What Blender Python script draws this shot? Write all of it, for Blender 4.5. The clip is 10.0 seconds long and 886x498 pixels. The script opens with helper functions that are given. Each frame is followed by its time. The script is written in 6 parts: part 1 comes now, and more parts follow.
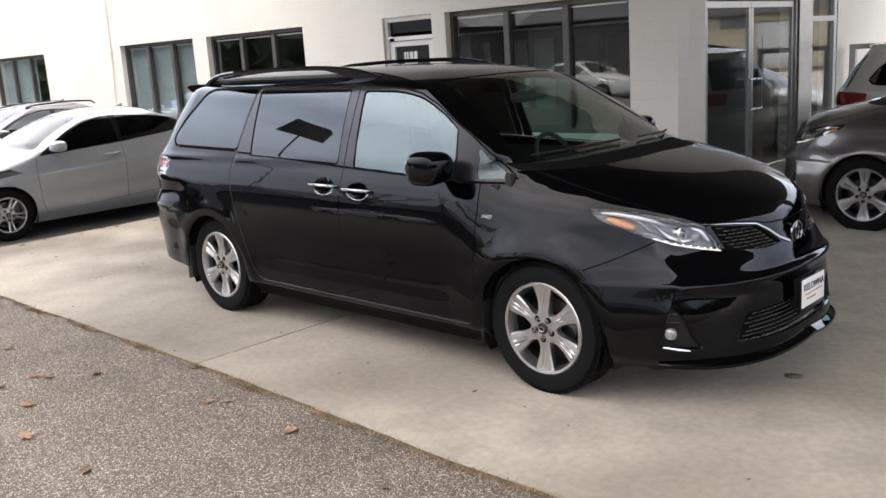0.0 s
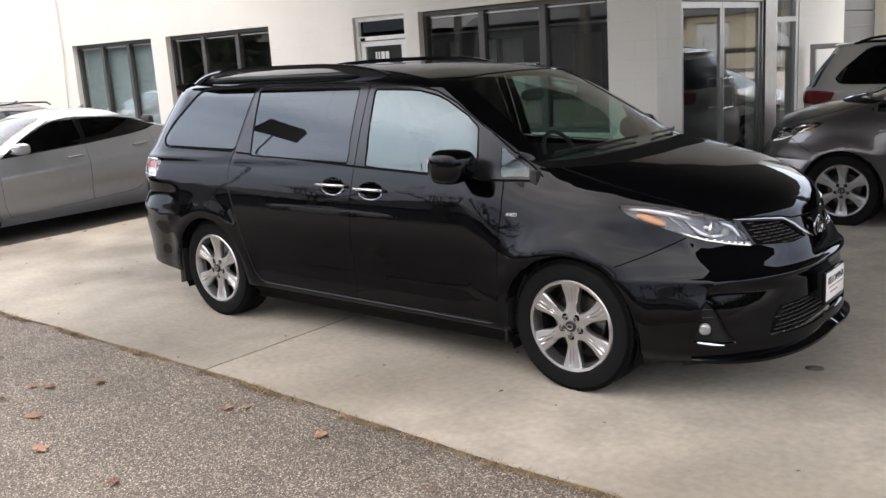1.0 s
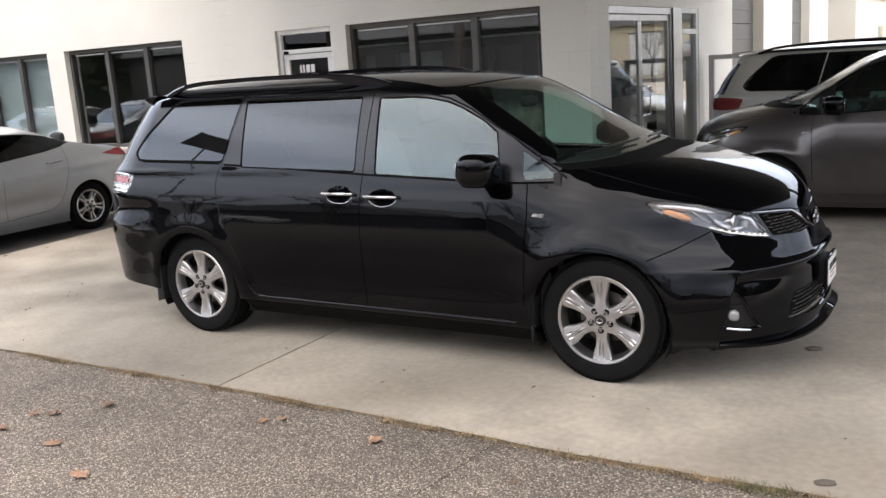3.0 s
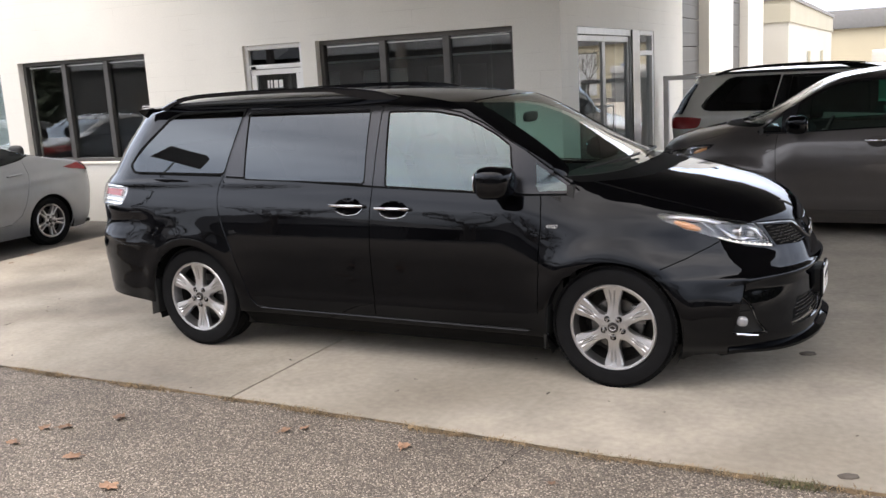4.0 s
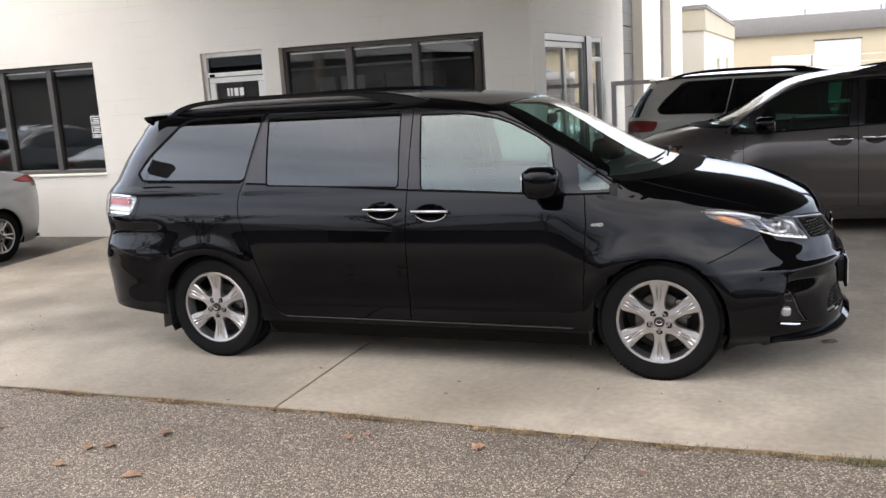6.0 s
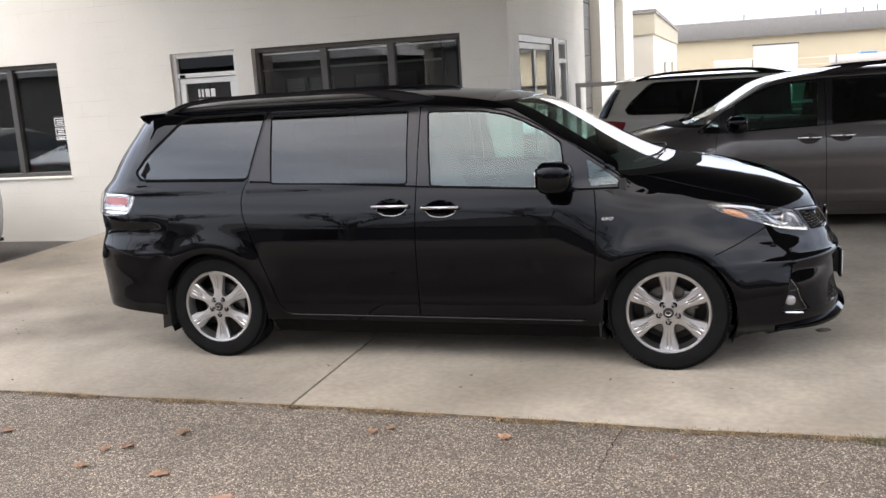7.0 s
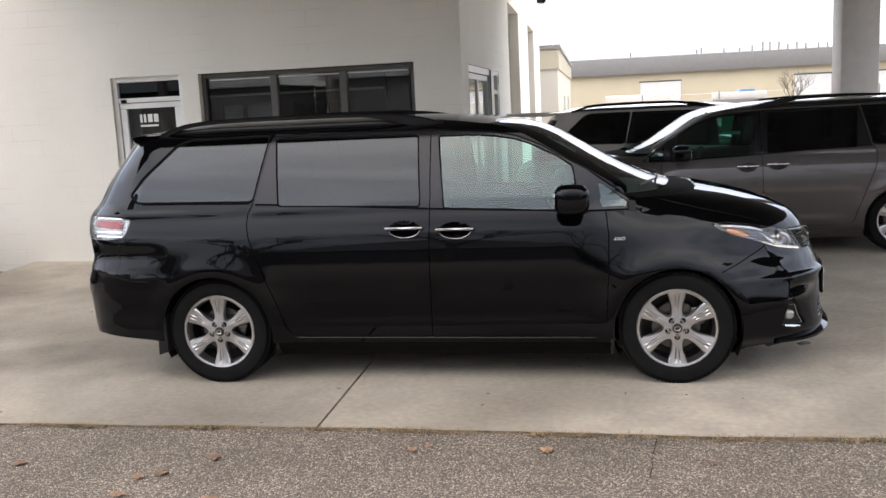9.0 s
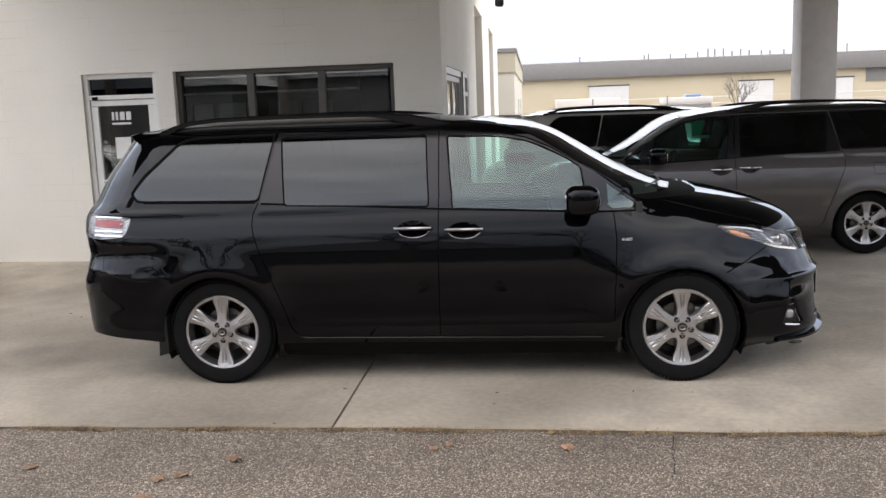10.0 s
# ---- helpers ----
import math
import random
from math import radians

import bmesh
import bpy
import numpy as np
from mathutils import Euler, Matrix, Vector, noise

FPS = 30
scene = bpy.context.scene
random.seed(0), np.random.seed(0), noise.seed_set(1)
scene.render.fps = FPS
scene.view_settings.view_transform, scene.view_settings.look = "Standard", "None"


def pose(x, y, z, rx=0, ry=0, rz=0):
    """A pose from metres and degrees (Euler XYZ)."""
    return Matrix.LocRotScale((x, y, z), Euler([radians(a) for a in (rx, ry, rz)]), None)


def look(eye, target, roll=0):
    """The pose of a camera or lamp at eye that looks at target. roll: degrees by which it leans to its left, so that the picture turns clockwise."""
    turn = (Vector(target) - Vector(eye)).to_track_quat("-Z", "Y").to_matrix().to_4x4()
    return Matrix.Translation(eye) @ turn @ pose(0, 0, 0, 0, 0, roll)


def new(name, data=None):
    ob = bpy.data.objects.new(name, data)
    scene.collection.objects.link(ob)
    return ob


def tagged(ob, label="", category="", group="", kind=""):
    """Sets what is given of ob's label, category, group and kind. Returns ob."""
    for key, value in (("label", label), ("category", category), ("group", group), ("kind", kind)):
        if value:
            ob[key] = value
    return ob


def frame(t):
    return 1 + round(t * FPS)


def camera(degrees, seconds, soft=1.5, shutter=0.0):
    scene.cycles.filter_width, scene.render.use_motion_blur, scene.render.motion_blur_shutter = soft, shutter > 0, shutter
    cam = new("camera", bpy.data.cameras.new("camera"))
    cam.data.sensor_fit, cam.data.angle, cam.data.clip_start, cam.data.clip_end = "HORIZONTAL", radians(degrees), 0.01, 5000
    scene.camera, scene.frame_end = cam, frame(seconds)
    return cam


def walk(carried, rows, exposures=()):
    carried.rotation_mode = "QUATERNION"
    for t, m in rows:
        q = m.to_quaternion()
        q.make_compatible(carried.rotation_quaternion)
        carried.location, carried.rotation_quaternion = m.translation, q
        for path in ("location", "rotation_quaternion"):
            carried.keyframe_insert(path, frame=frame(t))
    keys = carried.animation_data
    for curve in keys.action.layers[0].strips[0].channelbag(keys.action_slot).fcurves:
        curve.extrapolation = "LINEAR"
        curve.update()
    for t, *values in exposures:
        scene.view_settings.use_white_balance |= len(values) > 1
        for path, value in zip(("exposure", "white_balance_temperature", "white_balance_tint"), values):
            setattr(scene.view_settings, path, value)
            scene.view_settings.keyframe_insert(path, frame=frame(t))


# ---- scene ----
cam = camera(52.1, 10.0)
PATH = [
    (0, (5.863, -3.595, 1.808), (4.504, -2.189, 1.389), -3.6),
    (0.5, (5.71, -3.763, 1.804), (4.393, -2.318, 1.381), -3.7),
    (1, (5.487, -3.855, 1.809), (4.226, -2.362, 1.386), -3.6),
    (1.5, (5.321, -3.991, 1.818), (4.123, -2.445, 1.402), -3.1),
    (2, (5.171, -4.266, 1.842), (4.034, -2.675, 1.425), -3.5),
    (2.5, (5.032, -4.41, 1.835), (3.943, -2.783, 1.425), -3.9),
    (3, (4.808, -4.465, 1.824), (3.789, -2.794, 1.414), -4.0),
    (3.2, (4.726, -4.5, 1.822), (3.737, -2.808, 1.424), -3.9),
    (4.5, (4.254, -4.954, 1.835), (3.413, -3.179, 1.458), -3.3),
    (5, (4.051, -4.985, 1.836), (3.252, -3.189, 1.465), -3.9),
    (5.5, (3.867, -5.035, 1.842), (3.118, -3.218, 1.471), -3.7),
    (7, (3.302, -5.336, 1.819), (2.726, -3.457, 1.449), -3.6),
    (7.5, (3.098, -5.36, 1.824), (2.595, -3.46, 1.453), -3.2),
    (8, (2.884, -5.495, 1.824), (2.451, -3.58, 1.447), -3.3),
    (8.5, (2.706, -5.625, 1.832), (2.323, -3.691, 1.492), -3.0),
    (9, (2.528, -5.621, 1.814), (2.199, -3.674, 1.499), -2.8),
    (9.5, (2.343, -5.631, 1.824), (2.083, -3.671, 1.522), -2.4),
    (10, (2.116, -5.7, 1.823), (1.91, -3.736, 1.507), -2.1),
]
walk(cam, [(t, look(eye, target, roll)) for t, eye, target, roll in PATH],
     exposures=((0.0, -1.58, 7450, 14), (5.0, -1.56, 7450, 14), (7.5, -1.56, 7450, 14), (9.0, -1.73, 7450, 14), (10.0, -1.88, 7450, 14)))

# world, sun and exposure
world = bpy.data.worlds.new("overcast")
scene.world = world
world.use_nodes = True
wn = world.node_tree
wbg = wn.nodes["Background"]
sky = wn.nodes.new("ShaderNodeTexSky")
sky.sky_type, sky.sun_disc = "NISHITA", False
sky.sun_elevation, sky.sun_rotation = radians(38), radians(200)
sky.air_density, sky.dust_density = 1.5, 2.0
veil = wn.nodes.new("ShaderNodeMix")
veil.data_type = "RGBA"
veil.inputs[0].default_value = 0.93
cloud = wn.nodes.new("ShaderNodeTexNoise")
cloud.inputs["Scale"].default_value = 2.2
cloud.inputs["Detail"].default_value = 6.0
stretch = wn.nodes.new("ShaderNodeMapping")
stretch.inputs["Scale"].default_value = (1.0, 1.0, 3.5)
wtc = wn.nodes.new("ShaderNodeTexCoord")
ramp = wn.nodes.new("ShaderNodeValToRGB")
ramp.color_ramp.elements[0].position, ramp.color_ramp.elements[0].color = 0.36, (5.8, 6.4, 7.4, 1)
ramp.color_ramp.elements[1].position, ramp.color_ramp.elements[1].color = 0.64, (10.5, 11.2, 12.2, 1)
wn.links.new(wtc.outputs["Generated"], stretch.inputs["Vector"])
wn.links.new(stretch.outputs[0], cloud.inputs["Vector"])
wn.links.new(cloud.outputs["Fac"], ramp.inputs[0])
wn.links.new(sky.outputs[0], veil.inputs[6])
wn.links.new(ramp.outputs[0], veil.inputs[7])
tone, cast = wn.nodes.new("ShaderNodeValToRGB"), wn.nodes.new("ShaderNodeMix")
tone.color_ramp.elements[0].position, tone.color_ramp.elements[0].color = 0.05, (0.90, 0.96, 1.05, 1)
tone.color_ramp.elements[1].position, tone.color_ramp.elements[1].color = 0.8, (1.06, 1.0, 0.95, 1)
tone.color_ramp.elements.new(0.42).color = (0.90, 0.97, 1.09, 1)
cast.data_type, cast.blend_type = "RGBA", "MULTIPLY"
cast.inputs[0].default_value = 1.0
wn.links.new(veil.outputs[2], cast.inputs[6])
wn.links.new(tone.outputs[0], cast.inputs[7])
wn.links.new(cast.outputs[2], wbg.inputs[0])
# the veiled sky is brighter overhead and to the west than low in the south
sep = wn.nodes.new("ShaderNodeSeparateXYZ")
high, west, both = wn.nodes.new("ShaderNodeMapRange"), wn.nodes.new("ShaderNodeMapRange"), wn.nodes.new("ShaderNodeMath")
north, east = wn.nodes.new("ShaderNodeMapRange"), wn.nodes.new("ShaderNodeMapRange")
sides, ends = wn.nodes.new("ShaderNodeMath"), wn.nodes.new("ShaderNodeMath")
both.operation, high.interpolation_type = "MULTIPLY", "SMOOTHSTEP"
for n, vals in ((high, (-0.05, 0.80, 0.70, 2.80)), (east, (0.0, 0.9, 0.0, 0.12)), (west, (0.0, -0.9, 0.0, 0.46)), (north, (-1.0, 1.0, 0.25, 0.78))):
    for i, q in enumerate(vals):
        n.inputs[i + 1].default_value = q
wn.links.new(wtc.outputs["Generated"], sep.inputs[0])
wn.links.new(sep.outputs["Z"], high.inputs[0])
wn.links.new(sep.outputs["Z"], tone.inputs[0])
wn.links.new(sep.outputs["X"], west.inputs[0])
wn.links.new(sep.outputs["Y"], north.inputs[0])
wn.links.new(sep.outputs["X"], east.inputs[0])
wn.links.new(west.outputs[0], ends.inputs[0])
wn.links.new(east.outputs[0], ends.inputs[1])
wn.links.new(ends.outputs[0], sides.inputs[0])
wn.links.new(north.outputs[0], sides.inputs[1])
wn.links.new(high.outputs[0], both.inputs[0])
wn.links.new(sides.outputs[0], both.inputs[1])
wn.links.new(both.outputs[0], wbg.inputs[1])
sun = new("sun", bpy.data.lights.new("sun", "SUN"))
sun.data.energy, sun.data.angle, sun.data.color = 0.6, radians(75), (1.0, 0.98, 0.95)
sun.matrix_world = look((-6, -12, 14), (0, 0, 0))


# materials
def mat(name, color, rough=0.5, metal=0.0, coat=0.0, vary=0.0, scale=8.0, fine=0.0, fscale=120.0, bump=0.0, bscale=150.0,
        spec=0.5, coord="Object", emit=None, power=0.0, alt=None, altpos=(0.45, 0.65), altscale=2.0, rvary=0.0, random_value=0.0, coat_ior=1.5):
    m = bpy.data.materials.new(name)
    m.use_nodes = True
    nt = m.node_tree
    b = nt.nodes["Principled BSDF"]
    b.inputs["Roughness"].default_value, b.inputs["Metallic"].default_value = rough, metal
    b.inputs["Coat Weight"].default_value, b.inputs["Coat Roughness"].default_value, b.inputs["Coat IOR"].default_value = coat, 0.02, coat_ior
    b.inputs["Specular IOR Level"].default_value = spec
    b.inputs["Base Color"].default_value = (*color, 1)
    tc = nt.nodes.new("ShaderNodeTexCoord")

    def tex(sc, detail=5.0):
        n = nt.nodes.new("ShaderNodeTexNoise")
        n.inputs["Scale"].default_value, n.inputs["Detail"].default_value = sc, detail
        nt.links.new(tc.outputs[coord], n.inputs["Vector"])
        return n.outputs["Fac"]

    def mixed(fac, a, bcol, kind="MIX"):
        x = nt.nodes.new("ShaderNodeMix")
        x.data_type, x.blend_type = "RGBA", kind
        for sock, val in ((x.inputs[0], fac), (x.inputs[6], a), (x.inputs[7], bcol)):
            if isinstance(val, bpy.types.NodeSocket):
                nt.links.new(val, sock)
            else:
                sock.default_value = val
        return x.outputs[2]

    def ranged(fac, a, bb, lo, hi):
        r = nt.nodes.new("ShaderNodeMapRange")
        nt.links.new(fac, r.inputs[0])
        for i, v in enumerate((a, bb, lo, hi)):
            r.inputs[i + 1].default_value = v
        return r.outputs[0]

    col = None
    if alt is not None:
        col = mixed(ranged(tex(altscale, 7.0), altpos[0], altpos[1], 0, 1), (*color, 1), (*alt, 1))
    if vary:
        f = ranged(tex(scale), 0.3, 0.7, 1 - vary, 1 + vary)
        col = mixed(1.0, col if col else (*color, 1), f, "MULTIPLY")
    if fine:
        f = ranged(tex(fscale, 3.0), 0.3, 0.7, 1 - fine, 1 + fine)
        col = mixed(1.0, col if col else (*color, 1), f, "MULTIPLY")
    if random_value:
        oi = nt.nodes.new("ShaderNodeObjectInfo")
        f = ranged(oi.outputs["Random"], 0, 1, 1 - random_value, 1 + random_value)
        col = mixed(1.0, col if col else (*color, 1), f, "MULTIPLY")
    if col:
        nt.links.new(col, b.inputs["Base Color"])
    if rvary:
        nt.links.new(ranged(tex(scale * 1.7), 0.3, 0.7, max(0.02, rough - rvary), rough + rvary), b.inputs["Roughness"])
    if bump:
        bp = nt.nodes.new("ShaderNodeBump")
        bp.inputs["Strength"].default_value, bp.inputs["Distance"].default_value = bump, 0.01
        nt.links.new(tex(bscale, 4.0), bp.inputs["Height"])
        nt.links.new(bp.outputs[0], b.inputs["Normal"])
    if emit:
        b.inputs["Emission Color"].default_value, b.inputs["Emission Strength"].default_value = (*emit, 1), power
    return m


def glass(name, tint, f0=0.05, rough=0.0, gloss=(1, 1, 1)):
    """A thin pane: a tinted see-through sheet whose gloss rises from f0 towards grazing angles."""
    m = bpy.data.materials.new(name)
    m.use_nodes = True
    nt = m.node_tree
    nt.nodes.remove(nt.nodes["Principled BSDF"])
    tr, gl, lw, pw, mr, mx = (nt.nodes.new(k) for k in ("ShaderNodeBsdfTransparent", "ShaderNodeBsdfGlossy", "ShaderNodeLayerWeight", "ShaderNodeMath", "ShaderNodeMapRange", "ShaderNodeMixShader"))
    tr.inputs[0].default_value = (*tint, 1)
    gl.inputs["Roughness"].default_value = rough
    gl.inputs[0].default_value = (*gloss, 1)
    lw.inputs[0].default_value = 0.5
    pw.operation = "POWER"
    pw.inputs[1].default_value = 5.0
    mr.inputs[3].default_value, mr.inputs[4].default_value = f0, 1.0
    nt.links.new(lw.outputs["Facing"], pw.inputs[0])
    nt.links.new(pw.outputs[0], mr.inputs[0])
    nt.links.new(mr.outputs[0], mx.inputs[0])
    nt.links.new(tr.outputs[0], mx.inputs[1])
    nt.links.new(gl.outputs[0], mx.inputs[2])
    nt.links.new(mx.outputs[0], nt.nodes["Material Output"].inputs[0])
    return m


def car_paint(name, base, f0=0.022, power=5.0, tint=(0.90, 0.94, 1.0), rough=0.03):
    """Deep lacquer: a dark base under a clear gloss that rises towards grazing angles."""
    m = bpy.data.materials.new(name)
    m.use_nodes = True
    nt = m.node_tree
    nt.nodes.remove(nt.nodes["Principled BSDF"])
    df, gl, lw, pw, mr, mx = (nt.nodes.new(k) for k in ("ShaderNodeBsdfDiffuse", "ShaderNodeBsdfGlossy", "ShaderNodeLayerWeight", "ShaderNodeMath", "ShaderNodeMapRange", "ShaderNodeMixShader"))
    df.inputs[0].default_value = (*base, 1)
    gl.inputs[0].default_value = (*tint, 1)
    gl.inputs["Roughness"].default_value = rough
    lw.inputs[0].default_value = 0.5
    pw.operation = "POWER"
    pw.inputs[1].default_value = power
    mr.inputs[3].default_value, mr.inputs[4].default_value = f0, 1.0
    tc, no, bp = nt.nodes.new("ShaderNodeTexCoord"), nt.nodes.new("ShaderNodeTexNoise"), nt.nodes.new("ShaderNodeBump")
    no.inputs["Scale"].default_value, no.inputs["Detail"].default_value = 9.0, 3.0
    bp.inputs["Strength"].default_value, bp.inputs["Distance"].default_value = 0.05, 0.01
    nt.links.new(tc.outputs["Object"], no.inputs["Vector"])
    nt.links.new(no.outputs["Fac"], bp.inputs["Height"])
    nt.links.new(bp.outputs[0], gl.inputs["Normal"])
    nt.links.new(lw.outputs["Facing"], pw.inputs[0])
    nt.links.new(pw.outputs[0], mr.inputs[0])
    nt.links.new(mr.outputs[0], mx.inputs[0])
    nt.links.new(df.outputs[0], mx.inputs[1])
    nt.links.new(gl.outputs[0], mx.inputs[2])
    nt.links.new(mx.outputs[0], nt.nodes["Material Output"].inputs[0])
    return m


def asphalt(name, dark, light, scale, base):
    """Tarmac: a mosaic of small stones in a dark binder, with larger worn patches."""
    m = mat(name, base, 0.88, bump=0.0)
    nt = m.node_tree
    b = nt.nodes["Principled BSDF"]
    tc = nt.nodes["Texture Coordinate"] if "Texture Coordinate" in nt.nodes else nt.nodes.new("ShaderNodeTexCoord")
    vo, vb, no = nt.nodes.new("ShaderNodeTexVoronoi"), nt.nodes.new("ShaderNodeTexVoronoi"), nt.nodes.new("ShaderNodeTexNoise")
    vo.inputs["Scale"].default_value, vb.inputs["Scale"].default_value = scale, scale * 2.3
    no.inputs["Scale"].default_value, no.inputs["Detail"].default_value = 1.3, 8.0
    sep = nt.nodes.new("ShaderNodeSeparateColor")
    ramp = nt.nodes.new("ShaderNodeValToRGB")
    e = ramp.color_ramp.elements
    e[0].position, e[0].color = 0.0, (*dark, 1)
    e[1].position, e[1].color = 1.0, (*light, 1)
    mid = ramp.color_ramp.elements.new(0.78)
    mid.color = (*base, 1)
    for v in (vo, vb, no):
        nt.links.new(tc.outputs["Object"], v.inputs["Vector"])
    nt.links.new(vo.outputs["Color"], sep.inputs[0])
    nt.links.new(sep.outputs[0], ramp.inputs[0])
    mr = nt.nodes.new("ShaderNodeMapRange")
    for i, v in enumerate((0.3, 0.7, 0.78, 1.2)):
        mr.inputs[i + 1].default_value = v
    nt.links.new(no.outputs["Fac"], mr.inputs[0])
    mx = nt.nodes.new("ShaderNodeMix")
    mx.data_type, mx.blend_type = "RGBA", "MULTIPLY"
    mx.inputs[0].default_value = 1.0
    nt.links.new(ramp.outputs[0], mx.inputs[6])
    nt.links.new(mr.outputs[0], mx.inputs[7])
    nt.links.new(mx.outputs[2], b.inputs["Base Color"])
    bp = nt.nodes.new("ShaderNodeBump")
    bp.inputs["Strength"].default_value, bp.inputs["Distance"].default_value = 0.8, 0.006
    bp.invert = True
    nt.links.new(vo.outputs["Distance"], bp.inputs["Height"])
    nt.links.new(bp.outputs[0], b.inputs["Normal"])
    return m


def block_wall(name, color):
    """Painted blockwork: courses that barely show under the paint."""
    m = mat(name, color, 0.72, vary=0.045, scale=0.8, fine=0.025, fscale=50)
    nt = m.node_tree
    b = nt.nodes["Principled BSDF"]
    tc = [n for n in nt.nodes if n.bl_idname == "ShaderNodeTexCoord"][0]
    mp = nt.nodes.new("ShaderNodeMapping")
    mp.inputs["Rotation"].default_value = (radians(90), 0, 0)
    br = nt.nodes.new("ShaderNodeTexBrick")
    br.inputs["Scale"].default_value = 1.0
    br.inputs["Brick Width"].default_value, br.inputs["Row Height"].default_value = 0.80, 0.20
    br.inputs["Mortar Size"].default_value, br.inputs["Mortar Smooth"].default_value = 0.006, 0.6
    no, gr = nt.nodes.new("ShaderNodeTexNoise"), nt.nodes.new("ShaderNodeTexNoise")
    no.inputs["Scale"].default_value = 1.4
    gr.inputs["Scale"].default_value = 110.0
    for k in (mp.inputs["Vector"], no.inputs["Vector"], gr.inputs["Vector"]):
        nt.links.new(tc.outputs["Object"], k)
    nt.links.new(mp.outputs[0], br.inputs["Vector"])
    mr = nt.nodes.new("ShaderNodeMapRange")
    for i, v in enumerate((0.46, 0.66, 0.0, 0.9)):
        mr.inputs[i + 1].default_value = v
    nt.links.new(no.outputs["Fac"], mr.inputs[0])
    mul = nt.nodes.new("ShaderNodeMath")
    mul.operation = "MULTIPLY"
    nt.links.new(br.outputs["Fac"], mul.inputs[0])
    nt.links.new(mr.outputs[0], mul.inputs[1])
    b1, b2 = nt.nodes.new("ShaderNodeBump"), nt.nodes.new("ShaderNodeBump")
    b1.invert = True
    b1.inputs["Strength"].default_value, b1.inputs["Distance"].default_value = 0.5, 0.004
    b2.inputs["Strength"].default_value, b2.inputs["Distance"].default_value = 0.12, 0.01
    nt.links.new(mul.outputs[0], b1.inputs["Height"])
    soil = nt.nodes.new("ShaderNodeMix")
    soil.data_type, soil.blend_type = "RGBA", "MULTIPLY"
    soil.inputs[7].default_value = (0.87, 0.86, 0.85, 1)
    nt.links.new(mul.outputs[0], soil.inputs[0])
    nt.links.new(b.inputs["Base Color"].links[0].from_socket, soil.inputs[6])
    nt.links.new(soil.outputs[2], b.inputs["Base Color"])
    nt.links.new(gr.outputs["Fac"], b2.inputs["Height"])
    nt.links.new(b2.outputs[0], b1.inputs["Normal"])
    nt.links.new(b1.outputs[0], b.inputs["Normal"])
    return m


